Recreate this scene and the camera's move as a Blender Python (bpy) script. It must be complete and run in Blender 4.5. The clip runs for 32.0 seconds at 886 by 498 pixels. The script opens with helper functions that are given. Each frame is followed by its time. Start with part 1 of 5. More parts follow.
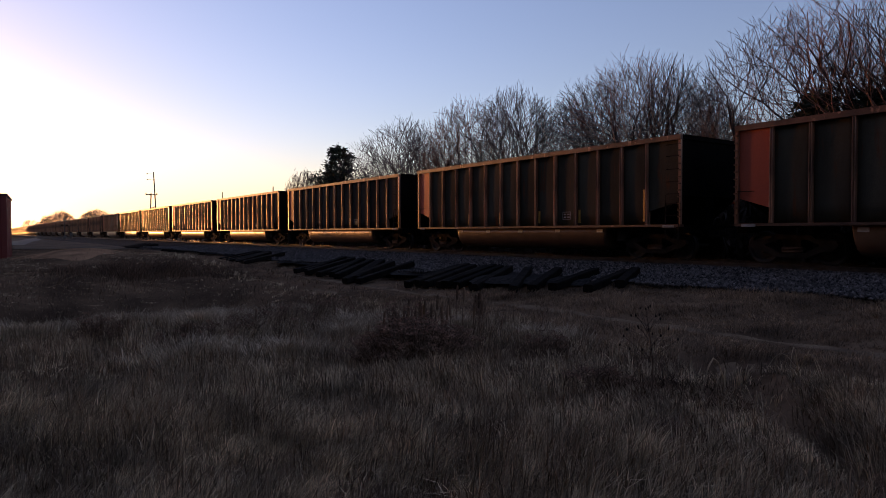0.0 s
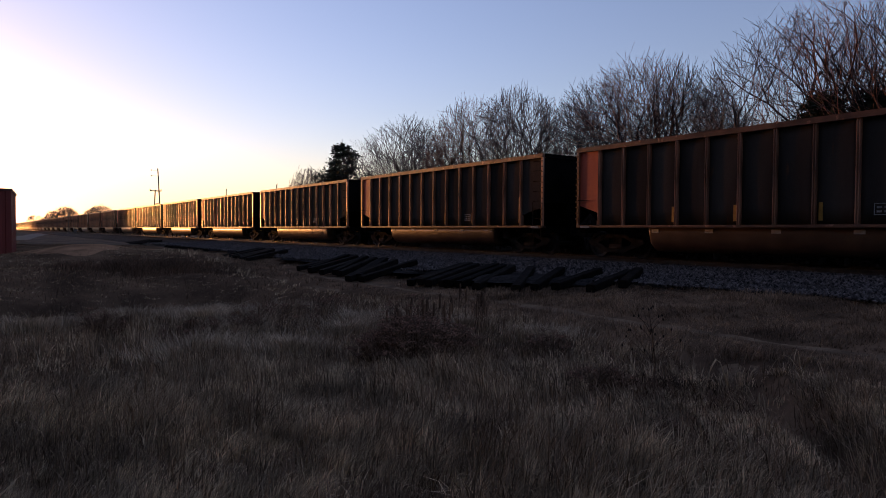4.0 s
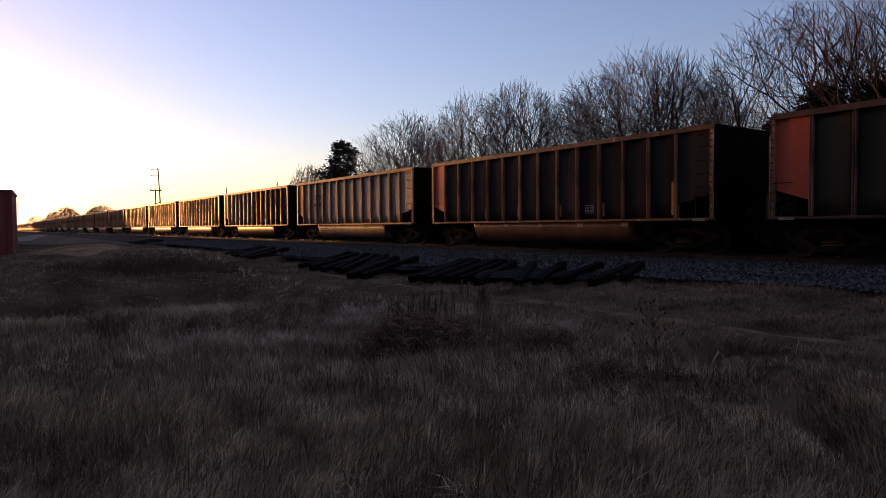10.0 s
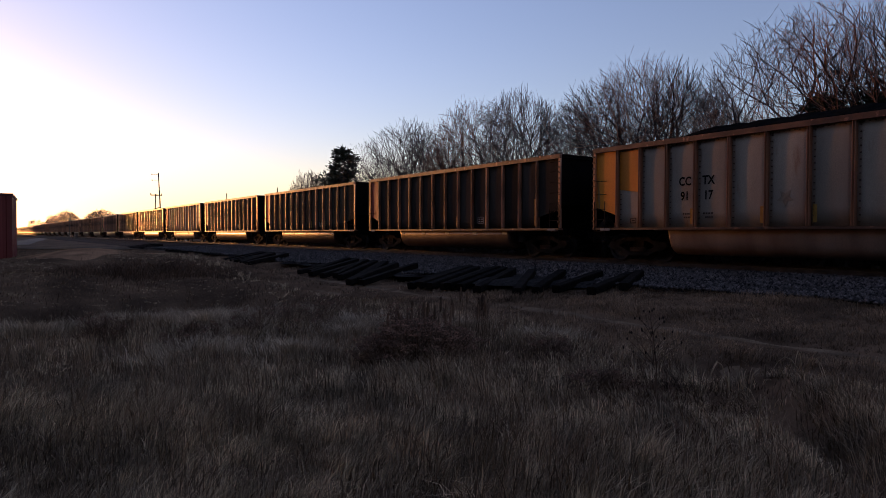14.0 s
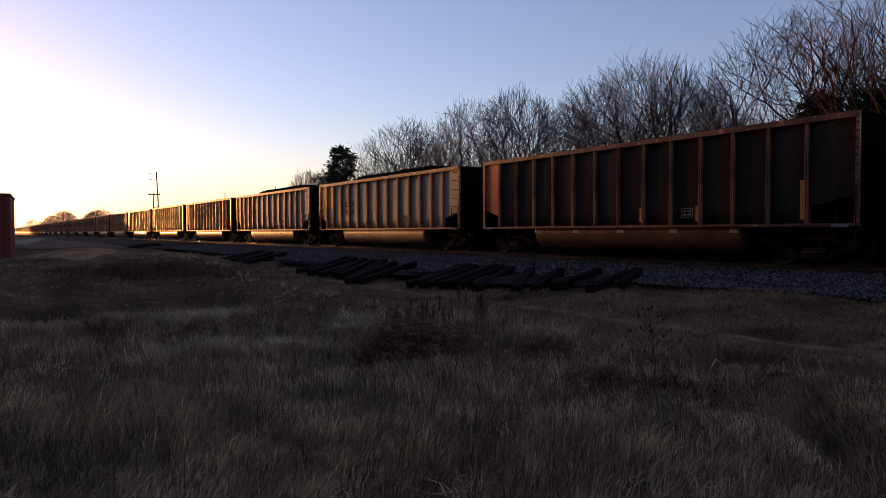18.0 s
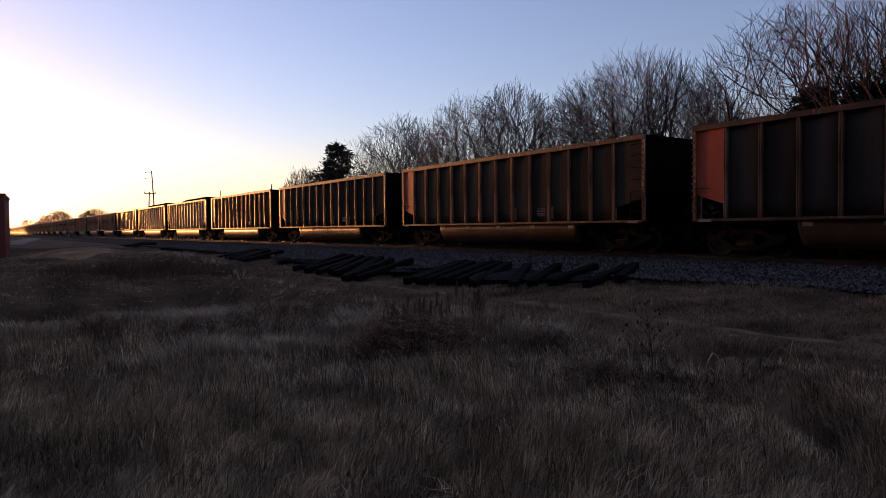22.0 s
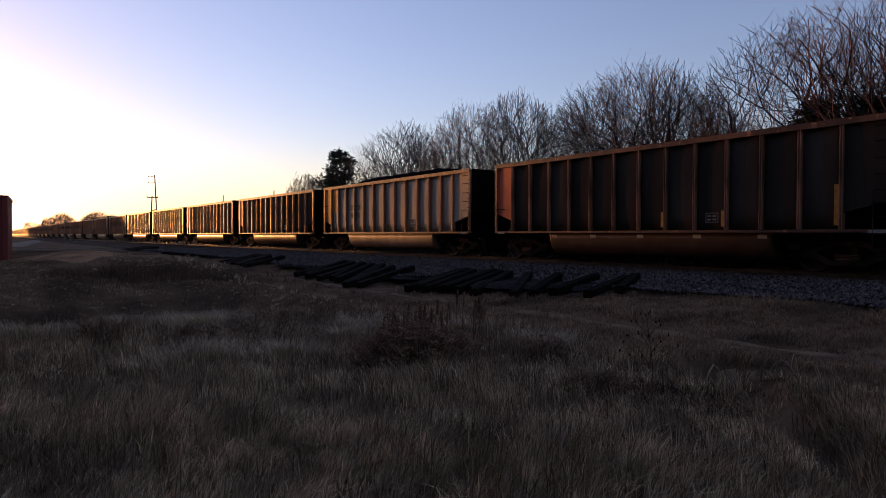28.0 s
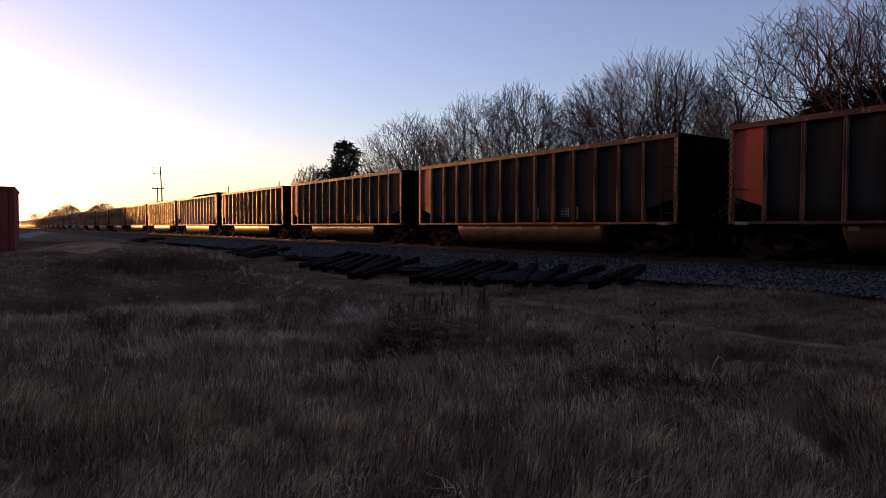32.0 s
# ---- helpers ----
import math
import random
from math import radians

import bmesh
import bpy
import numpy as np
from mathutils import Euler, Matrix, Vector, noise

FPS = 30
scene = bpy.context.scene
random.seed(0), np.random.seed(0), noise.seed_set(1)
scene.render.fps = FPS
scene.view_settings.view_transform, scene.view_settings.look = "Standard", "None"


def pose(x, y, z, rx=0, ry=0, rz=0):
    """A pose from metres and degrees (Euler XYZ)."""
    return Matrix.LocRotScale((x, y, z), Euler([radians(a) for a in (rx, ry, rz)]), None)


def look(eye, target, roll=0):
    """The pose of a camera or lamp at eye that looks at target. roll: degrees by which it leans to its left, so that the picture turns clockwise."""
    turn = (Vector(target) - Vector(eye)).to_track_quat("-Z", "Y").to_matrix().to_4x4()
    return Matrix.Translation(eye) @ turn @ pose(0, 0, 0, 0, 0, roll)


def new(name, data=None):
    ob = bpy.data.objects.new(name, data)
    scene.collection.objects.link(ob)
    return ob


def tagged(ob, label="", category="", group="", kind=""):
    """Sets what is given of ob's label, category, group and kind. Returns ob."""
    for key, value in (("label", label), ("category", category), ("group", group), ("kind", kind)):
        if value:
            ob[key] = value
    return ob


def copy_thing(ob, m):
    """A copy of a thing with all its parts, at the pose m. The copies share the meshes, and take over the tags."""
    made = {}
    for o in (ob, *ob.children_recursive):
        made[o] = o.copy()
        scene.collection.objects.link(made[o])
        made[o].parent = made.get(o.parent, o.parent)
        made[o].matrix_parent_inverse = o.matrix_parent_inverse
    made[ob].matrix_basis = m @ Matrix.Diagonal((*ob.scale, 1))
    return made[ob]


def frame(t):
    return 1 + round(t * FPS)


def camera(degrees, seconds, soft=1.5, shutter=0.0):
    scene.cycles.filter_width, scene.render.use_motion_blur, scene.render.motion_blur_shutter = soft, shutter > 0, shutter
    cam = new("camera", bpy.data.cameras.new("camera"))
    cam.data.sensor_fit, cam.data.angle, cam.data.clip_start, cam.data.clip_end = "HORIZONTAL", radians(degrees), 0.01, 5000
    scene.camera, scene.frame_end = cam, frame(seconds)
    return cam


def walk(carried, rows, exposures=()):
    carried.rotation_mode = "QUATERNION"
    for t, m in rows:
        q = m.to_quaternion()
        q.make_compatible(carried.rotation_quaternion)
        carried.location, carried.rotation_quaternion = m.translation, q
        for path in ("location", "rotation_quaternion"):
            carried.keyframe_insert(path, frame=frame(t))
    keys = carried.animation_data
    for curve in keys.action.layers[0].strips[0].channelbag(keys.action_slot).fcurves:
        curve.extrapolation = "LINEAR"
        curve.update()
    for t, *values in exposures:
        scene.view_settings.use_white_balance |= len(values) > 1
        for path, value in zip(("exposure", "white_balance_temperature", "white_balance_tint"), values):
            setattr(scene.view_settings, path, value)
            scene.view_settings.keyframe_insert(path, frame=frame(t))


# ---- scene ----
# The rails run along y, with the top of the rail at z = 0; the camera stands beside them.
EYE = (0.0, 0.0, 0.90)
VIEW = [
    (0, 88.527, 0.123, -35.295), (0.5, 88.468, 0.014, -35.238), (1, 88.510, -0.097, -35.214), (1.5, 88.502, -0.248, -35.200),
    (2, 88.494, -0.188, -35.178), (2.5, 88.471, -0.100, -35.129), (3, 88.370, -0.119, -35.075), (3.5, 88.363, -0.292, -35.045),
    (5.5, 88.534, -0.403, -34.987), (6, 88.361, -0.272, -35.002), (6.5, 88.280, -0.182, -35.028), (7, 88.225, -0.178, -35.048),
    (7.5, 88.152, -0.120, -35.130), (8, 88.085, -0.101, -35.122), (8.5, 87.998, -0.158, -35.022), (9, 87.912, 0.045, -34.981),
    (9.5, 87.937, 0.169, -34.935), (10, 88.059, 0.329, -34.940), (10.5, 88.179, 0.337, -34.946), (11, 88.320, 0.277, -34.941),
    (11.5, 88.428, 0.213, -34.982), (12, 88.512, 0.057, -34.978), (12.5, 88.524, -0.112, -34.983), (13, 88.516, -0.030, -34.945),
    (13.5, 88.562, 0.013, -34.948), (14, 88.680, -0.159, -34.970), (14.5, 88.744, -0.319, -34.918), (16.5, 88.357, -0.142, -34.919),
    (17, 88.363, -0.090, -34.987), (17.5, 88.466, 0.024, -35.021), (18, 88.546, 0.045, -35.093), (18.5, 88.587, 0.027, -35.077),
    (19, 88.568, -0.019, -35.083), (19.5, 88.595, -0.006, -35.047), (20, 88.579, 0.023, -35.121), (20.5, 88.450, 0.169, -35.237),
    (21, 88.258, 0.286, -35.331), (21.5, 88.208, 0.285, -35.428), (22, 88.229, 0.533, -35.393), (22.5, 88.279, 0.432, -35.315),
    (23, 88.333, 0.440, -35.209), (23.5, 88.317, 0.387, -35.096), (24, 88.307, 0.241, -35.119), (24.5, 88.345, 0.104, -35.080),
    (25, 88.412, 0.127, -35.080), (25.5, 88.419, -0.178, -35.126), (27.5, 88.898, -0.271, -35.280), (28, 88.917, -0.243, -35.252),
    (28.5, 88.805, -0.309, -35.180), (29, 88.712, -0.337, -35.126), (29.5, 88.592, -0.325, -35.046), (30, 88.456, -0.498, -35.032),
    (30.5, 88.378, -0.571, -35.023), (31, 88.323, -0.552, -34.920), (31.5, 88.245, -0.433, -34.867), (32, 88.156, -0.258, -34.819),
]
cam = camera(67.88, 32.0, soft=0.3)
walk(cam, [(t, pose(*EYE, rx, ry, rz)) for t, rx, ry, rz in VIEW], exposures=[(0.0, 1.77, 5900, 36), (32.0, 1.77, 5900, 36)])

TRACK = 18.87      # centre line of the track
SIDE = 1.60        # half width of a car
CAR = 16.18        # coupled length of a car
SPEED = 0.5945     # cars a second
START = 1.38


# ---- world, sun, exposure ----
SUN_TURN, SUN_RISE = -12.0, 1.7
world = bpy.data.worlds.new("world")
scene.world = world
world.use_nodes = True
wn = world.node_tree.nodes
sky = wn.new("ShaderNodeTexSky")
sky.sky_type = "NISHITA"
sky.sun_disc = False
sky.sun_elevation = radians(SUN_RISE)
sky.sun_rotation = radians(SUN_TURN)
sky.air_density, sky.dust_density, sky.ozone_density = 1.0, 0.55, 2.0
wn["Background"].inputs["Strength"].default_value = 0.14
haze = wn.new("ShaderNodeHueSaturation")
haze.inputs["Saturation"].default_value = 0.86
world.node_tree.links.new(sky.outputs[0], haze.inputs["Color"])
world.node_tree.links.new(haze.outputs[0], wn["Background"].inputs["Color"])
sun_data = bpy.data.lights.new("sun", "SUN")
sun_data.energy, sun_data.angle, sun_data.color = 0.88, radians(0.53), (1.0, 0.42, 0.08)
sun = new("sun", sun_data)
a, e = radians(SUN_TURN), radians(SUN_RISE)
sun.matrix_world = look((200 * math.sin(a) * math.cos(e), 200 * math.cos(a) * math.cos(e), 200 * math.sin(e)), (0, 0, 0))


# ---- mesh and material helpers ----
class Shape:
    """Vertices and faces of one mesh, gathered piece by piece."""

    def __init__(self):
        self.v, self.f, self.n = [], [], 0

    def add(self, verts, faces):
        self.v.extend(tuple(p) for p in verts)
        self.f.extend(tuple(i + self.n for i in face) for face in faces)
        self.n += len(verts)
        return self

    def box(self, x0, x1, y0, y1, z0, z1, c=0.0):
        """A box; c chamfers its long edges round z."""
        if c <= 0:
            v = [(x, y, z) for x in (x0, x1) for y in (y0, y1) for z in (z0, z1)]
            return self.add(v, [(0, 1, 3, 2), (4, 6, 7, 5), (0, 4, 5, 1), (2, 3, 7, 6), (0, 2, 6, 4), (1, 5, 7, 3)])
        ring = [(x0 + c, y0), (x1 - c, y0), (x1, y0 + c), (x1, y1 - c), (x1 - c, y1), (x0 + c, y1), (x0, y1 - c), (x0, y0 + c)]
        return self.loft([[(x, y, z) for x, y in ring] for z in (z0, z1)])

    def loft(self, rings, caps=True):
        """Skin over rings of equally many points."""
        n, k = len(rings[0]), len(rings)
        faces = [(r * n + i, r * n + (i + 1) % n, (r + 1) * n + (i + 1) % n, (r + 1) * n + i) for r in range(k - 1) for i in range(n)]
        if caps:
            faces += [tuple(reversed(range(n))), tuple(range((k - 1) * n, k * n))]
        return self.add([p for ring in rings for p in ring], faces)

    def tube(self, points, radius, sides=6):
        """A round bar along points; radius is a number or one for each point."""
        pts = [Vector(p) for p in points]
        rad = radius if isinstance(radius, (list, tuple)) else [radius] * len(pts)
        rings = []
        for i, p in enumerate(pts):
            d = (pts[min(i + 1, len(pts) - 1)] - pts[max(i - 1, 0)]).normalized()
            u = d.orthogonal().normalized()
            w = d.cross(u)
            rings.append([p + rad[i] * (math.cos(q) * u + math.sin(q) * w) for q in (2 * math.pi * j / sides for j in range(sides))])
        return self.loft(rings)

    def wheel(self, profile, sides=24):
        """A solid turned about the x axis from (x, radius) pairs."""
        rings = [[(x, r * math.cos(q), r * math.sin(q)) for q in (2 * math.pi * j / sides for j in range(sides))] for x, r in profile]
        return self.loft(rings)

    def mesh(self, name, material, smooth=False):
        me = bpy.data.meshes.new(name)
        me.from_pydata(self.v, [], self.f)
        me.materials.append(material)
        if smooth:
            me.polygons.foreach_set("use_smooth", [True] * len(me.polygons))
        me.update()
        return me


def part(name, shape, material, parent, label="", smooth=False):
    """Links a shape, or a mesh that is shared, as one mesh object under its thing or part."""
    me = shape.mesh(name, material, smooth) if isinstance(shape, Shape) else shape
    ob = new(name, me)
    ob.parent = parent
    return tagged(ob, label)


def thing(name, shape, material, m, label, category, group="", kind="", smooth=False):
    me = shape.mesh(name, material, smooth) if isinstance(shape, Shape) else shape
    ob = new(name, me)
    ob.matrix_basis = m
    return tagged(ob, label, category, group, kind)


def empty(name, m, label, category, group=""):
    ob = new(name)
    ob.matrix_basis = m
    return tagged(ob, label, category, group)


def big_mesh(name, verts, faces, material, smooth=False):
    """A mesh from numpy arrays: verts (n, 3), faces (m, 3) or (m, 4)."""
    me = bpy.data.meshes.new(name)
    k = faces.shape[1]
    me.vertices.add(len(verts))
    me.vertices.foreach_set("co", np.ascontiguousarray(verts, dtype=np.float32).ravel())
    me.loops.add(faces.size)
    me.loops.foreach_set("vertex_index", np.ascontiguousarray(faces, dtype=np.int32).ravel())
    me.polygons.add(len(faces))
    me.polygons.foreach_set("loop_start", np.arange(0, faces.size, k, dtype=np.int32))
    if smooth:
        me.polygons.foreach_set("use_smooth", np.ones(len(faces), dtype=bool))
    me.materials.append(material)
    me.update(calc_edges=True)
    return me


def material(name, base, rough=0.8, metal=0.0, second=None, scale=3.0, fine=60.0, bump=0.15, vary="", spread=0.25, streak=False, worn=None, wear=0.6, spec=0.3):
    """A surface with stains at a large scale, grain at a fine one and relief. vary: 'object' or 'island' shifts the brightness piece by piece."""
    m = bpy.data.materials.new(name)
    m.use_nodes = True
    n, l = m.node_tree.nodes, m.node_tree.links
    b = n["Principled BSDF"]
    b.inputs["Roughness"].default_value, b.inputs["Metallic"].default_value = rough, metal
    b.inputs["Specular IOR Level"].default_value = spec
    tc = n.new("ShaderNodeTexCoord")
    mp = n.new("ShaderNodeMapping")
    l.new(tc.outputs["Object"], mp.inputs[0])
    if streak:
        mp.inputs["Scale"].default_value = (1.0, 1.0, 0.18)
    large, small = n.new("ShaderNodeTexNoise"), n.new("ShaderNodeTexNoise")
    large.inputs["Scale"].default_value, large.inputs["Detail"].default_value = scale, 6
    small.inputs["Scale"].default_value, small.inputs["Detail"].default_value = fine, 4
    l.new(mp.outputs[0], large.inputs["Vector"])
    l.new(tc.outputs["Object"], small.inputs["Vector"])
    second = second or tuple(c * 0.6 for c in base)
    ramp = n.new("ShaderNodeValToRGB")
    ramp.color_ramp.elements[0].position, ramp.color_ramp.elements[1].position = 0.36, 0.64
    ramp.color_ramp.elements[0].color, ramp.color_ramp.elements[1].color = (*second, 1), (*base, 1)
    l.new(large.outputs["Fac"], ramp.inputs[0])
    colour = ramp.outputs[0]
    if worn:
        ramp2 = n.new("ShaderNodeValToRGB")
        ramp2.color_ramp.elements[0].position, ramp2.color_ramp.elements[1].position = wear, wear + 0.06
        n2 = n.new("ShaderNodeTexNoise")
        n2.inputs["Scale"].default_value, n2.inputs["Detail"].default_value = scale * 2.3, 8
        l.new(mp.outputs[0], n2.inputs["Vector"])
        l.new(n2.outputs["Fac"], ramp2.inputs[0])
        mixw = n.new("ShaderNodeMixRGB")
        l.new(ramp2.outputs[0], mixw.inputs[0])
        l.new(colour, mixw.inputs[1])
        mixw.inputs[2].default_value = (*worn, 1)
        colour = mixw.outputs[0]
    grain = n.new("ShaderNodeMixRGB")
    grain.blend_type = "OVERLAY"
    grain.inputs[0].default_value = 0.45
    l.new(colour, grain.inputs[1])
    l.new(small.outputs["Fac"], grain.inputs[2])
    colour = grain.outputs[0]
    if vary:
        src = n.new("ShaderNodeObjectInfo" if vary == "object" else "ShaderNodeNewGeometry").outputs["Random" if vary == "object" else "Random Per Island"]
        rng = n.new("ShaderNodeMapRange")
        rng.inputs["To Min"].default_value, rng.inputs["To Max"].default_value = 1 - spread, 1 + spread
        l.new(src, rng.inputs["Value"])
        hsv = n.new("ShaderNodeHueSaturation")
        l.new(rng.outputs[0], hsv.inputs["Value"])
        l.new(colour, hsv.inputs["Color"])
        colour = hsv.outputs[0]
    l.new(colour, b.inputs["Base Color"])
    if bump:
        bp = n.new("ShaderNodeBump")
        bp.inputs["Strength"].default_value, bp.inputs["Distance"].default_value = bump, 0.02
        l.new(small.outputs["Fac"], bp.inputs["Height"])
        l.new(bp.outputs[0], b.inputs["Normal"])
    return m


# ---- materials ----
M_SHEET_DARK = material("weathered_dark_sheet", (0.064, 0.051, 0.041), 1.0, 0.0, (0.036, 0.029, 0.024), 1.2, 45, 0.1, "object", 0.2, True, (0.10, 0.046, 0.025), 0.66, spec=0.0)
M_SHEET_WORN = material("worn_olive_sheet", (0.082, 0.066, 0.046), 0.95, 0.0, (0.045, 0.036, 0.025), 1.2, 45, 0.1, "object", 0.12, True, (0.09, 0.042, 0.024), 0.60, spec=0.02)
M_SHEET_LIGHT = material("weathered_pale_sheet", (0.41, 0.33, 0.245), 0.62, 0.0, (0.28, 0.22, 0.163), 1.0, 45, 0.1, "object", 0.1, True, (0.28, 0.18, 0.12), 0.66)
M_POST = material("rusty_post_steel", (0.42, 0.175, 0.085), 0.42, 0.1, (0.20, 0.085, 0.045), 2.0, 50, 0.1, "object", 0.25, True, spec=0.5)
M_POST_DARK = material("dark_post_steel", (0.43, 0.20, 0.115), 0.36, 0.1, (0.13, 0.062, 0.038), 3.0, 50, 0.1, "object", 0.35, True, spec=0.6)
M_CHORD = material("top_chord_steel", (0.13, 0.062, 0.035), 0.55, 0.0, (0.055, 0.028, 0.018), 1.5, 50, 0.15, "object", 0.25, False, (0.27, 0.135, 0.078), 0.62, spec=0.3)
M_TUB = material("rusty_tub_steel", (0.15, 0.082, 0.045), 0.32, 0.25, (0.09, 0.046, 0.026), 1.4, 40, 0.08, "object", 0.3, spec=0.8)
M_TUB_PALE = material("pale_tub_steel", (0.30, 0.21, 0.155), 0.45, 0.05, (0.18, 0.11, 0.075), 1.4, 40, 0.08, "object", 0.2, True, spec=0.5)
M_RED = material("faded_red_paint", (0.54, 0.095, 0.042), 0.6, 0.0, (0.36, 0.063, 0.030), 1.6, 45, 0.1, "object", 0.25, True, (0.26, 0.09, 0.05), 0.64)
M_YELLOW = material("faded_yellow_paint", (0.80, 0.275, 0.014), 0.6, 0.0, (0.58, 0.185, 0.012), 1.6, 45, 0.1, "object", 0.12, True, (0.34, 0.17, 0.06), 0.66)
M_IRON = material("grimy_iron", (0.038, 0.027, 0.021), 0.9, 0.0, (0.010, 0.008, 0.0065), 3.0, 70, 0.2, spec=0.03)
# springs are coloured paler than the frames, as if light caught them
M_FRAME = material("rusty_lit_springs", (0.15, 0.088, 0.056), 0.8, 0.0, (0.07, 0.042, 0.028), 3.0, 60, 0.2, spec=0.05)
M_TREAD = material("worn_wheel_steel", (0.034, 0.025, 0.020), 0.65, 0.1, (0.018, 0.013, 0.011), 4.0, 70, 0.1, spec=0.2)
M_COAL = material("coal", (0.010, 0.0095, 0.009), 0.95, 0.0, (0.006, 0.006, 0.006), 4.0, 18, 1.0, spec=0.0)
# car ends coloured near black, their deep shade put into the colour
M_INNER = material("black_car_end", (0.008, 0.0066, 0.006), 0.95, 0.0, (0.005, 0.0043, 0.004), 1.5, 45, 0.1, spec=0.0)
M_REFLECT = material("amber_reflector", (0.5, 0.25, 0.04), 0.5, 0.0, (0.36, 0.17, 0.03), 6, 70, 0.05)
M_WHITE = material("white_stencil", (0.55, 0.53, 0.50), 0.7, 0.0, (0.38, 0.36, 0.33), 6, 70, 0.05)
M_STENCIL = material("faded_stencil", (0.3, 0.29, 0.27), 0.75, 0.0, (0.18, 0.17, 0.16), 8, 70, 0.0)
M_BLACK = material("black_stencil", (0.007, 0.007, 0.007), 0.9, 0.0, (0.012, 0.012, 0.012), 6, 70, 0.0, spec=0.0)
M_PRINT = material("faded_dark_print", (0.06, 0.045, 0.04), 0.85, 0.0, (0.10, 0.07, 0.055), 9, 70, 0.0, spec=0.05)
M_SMUDGE = material("faded_dark_smudge", (0.20, 0.15, 0.11), 0.8, 0.0, (0.30, 0.235, 0.175), 7, 60, 0.0, spec=0.05)
M_RAIL = material("rusty_rail", (0.07, 0.045, 0.032), 0.7, 0.2, (0.04, 0.026, 0.018), 3, 70, 0.2)
M_RAILTOP = material("polished_rail_head", (0.5, 0.47, 0.44), 0.25, 1.0, (0.4, 0.37, 0.34), 3, 90, 0.03)
M_TIE = material("creosoted_timber", (0.014, 0.0105, 0.0085), 0.95, 0.0, (0.006, 0.005, 0.0045), 2.5, 40, 0.5, "object", 0.45, spec=0.04)
M_STONE = material("granite_ballast", (0.116, 0.094, 0.084), 0.75, 0.0, (0.040, 0.032, 0.029), 7, 60, 0.3, "island", 0.95, spec=0.12)
M_BED = material("ballast_bed", (0.042, 0.035, 0.031), 0.9, 0.0, (0.013, 0.011, 0.010), 14, 22, 1.0, spec=0.03)
M_GRASS = material("dry_grass", (0.68, 0.475, 0.285), 0.85, 0.0, (0.23, 0.16, 0.10), 1.9, 6, 0, "island", 0.75, spec=0.1)
M_GRASS_PALE = material("pale_fluffy_grass", (0.64, 0.48, 0.33), 0.9, 0.0, (0.36, 0.265, 0.18), 2.2, 6, 0, "island", 0.5, spec=0.08)
M_GRASS_SHORT = material("dry_short_grass", (0.34, 0.21, 0.125), 0.85, 0.0, (0.14, 0.088, 0.055), 0.9, 3, 0, "island", 0.6, spec=0.1)
M_UMBEL = material("rusty_flower_heads", (0.26, 0.135, 0.085), 0.9, 0.0, (0.14, 0.075, 0.05), 5, 40, 0, "island", 0.45, spec=0.05)
M_SEED = material("dark_seed_heads", (0.045, 0.03, 0.022), 0.9, 0.0, (0.025, 0.018, 0.014), 5, 40, 0, "island", 0.3, spec=0.05)
M_WEED = material("dead_weed_stalks", (0.19, 0.115, 0.075), 0.85, 0.0, (0.10, 0.062, 0.042), 4, 40, 0, "island", 0.35, spec=0.08)
M_BARK = material("bare_bark", (0.064, 0.045, 0.039), 0.9, 0.0, (0.032, 0.023, 0.020), 1.5, 30, 0.3, "object", 0.3, spec=0.06)
# twig colour reddened to stand for warm low light on some crowns
M_BARK_RED = material("warm_lit_twigs", (0.16, 0.085, 0.060), 0.9, 0.0, (0.075, 0.042, 0.032), 1.5, 30, 0.3, "object", 0.2, spec=0.06)
M_NEEDLE = material("cedar_needles", (0.045, 0.050, 0.032), 0.8, 0.0, (0.024, 0.027, 0.018), 2, 30, 0, "island", 0.4, spec=0.1)
M_BRUSH = material("dead_brush", (0.06, 0.045, 0.035), 0.85, 0.0, (0.03, 0.024, 0.02), 1.5, 30, 0, "island", 0.4, spec=0.1)
M_UNDER = material("dark_undergrowth", (0.19, 0.112, 0.07), 0.95, 0.0, (0.085, 0.052, 0.035), 0.8, 6, 0, "island", 0.6, spec=0.06)
M_LOT = material("brown_gravel", (0.085, 0.06, 0.042), 0.95, 0.0, (0.04, 0.028, 0.02), 0.5, 20, 0.5, spec=0.04)
M_LEAF = material("withered_leaves", (0.21, 0.125, 0.077), 0.9, 0.0, (0.11, 0.066, 0.042), 3, 30, 0, "island", 0.5, spec=0.06)
M_DIRT = material("bare_dirt", (0.24, 0.16, 0.10), 1.0, 0.0, (0.12, 0.078, 0.05), 1.6, 25, 0.6, spec=0.0)
M_SAND = material("sandy_earth", (0.47, 0.25, 0.135), 1.0, 0.0, (0.24, 0.132, 0.075), 1.1, 20, 0.6, spec=0.0)
M_POLE = material("weathered_pole", (0.1, 0.075, 0.055), 0.85, 0.0, (0.06, 0.045, 0.035), 2, 40, 0.3)
M_SHED = material("red_corrugated_steel", (0.19, 0.034, 0.028), 0.6, 0.0, (0.14, 0.026, 0.022), 1.0, 40, 0.08, "", 0, True, (0.16, 0.055, 0.04), 0.66)
M_TRIM = material("dark_trim", (0.10, 0.03, 0.025), 0.6, 0.0, (0.06, 0.02, 0.02), 2, 40, 0.05)
M_ROAD = material("pale_road", (0.10, 0.085, 0.07), 0.9, 0.0, (0.065, 0.055, 0.046), 0.4, 30, 0.2)
M_SIGN = material("grey_sign", (0.13, 0.12, 0.11), 0.8, 0.0, (0.08, 0.075, 0.07), 5, 40, 0.0)


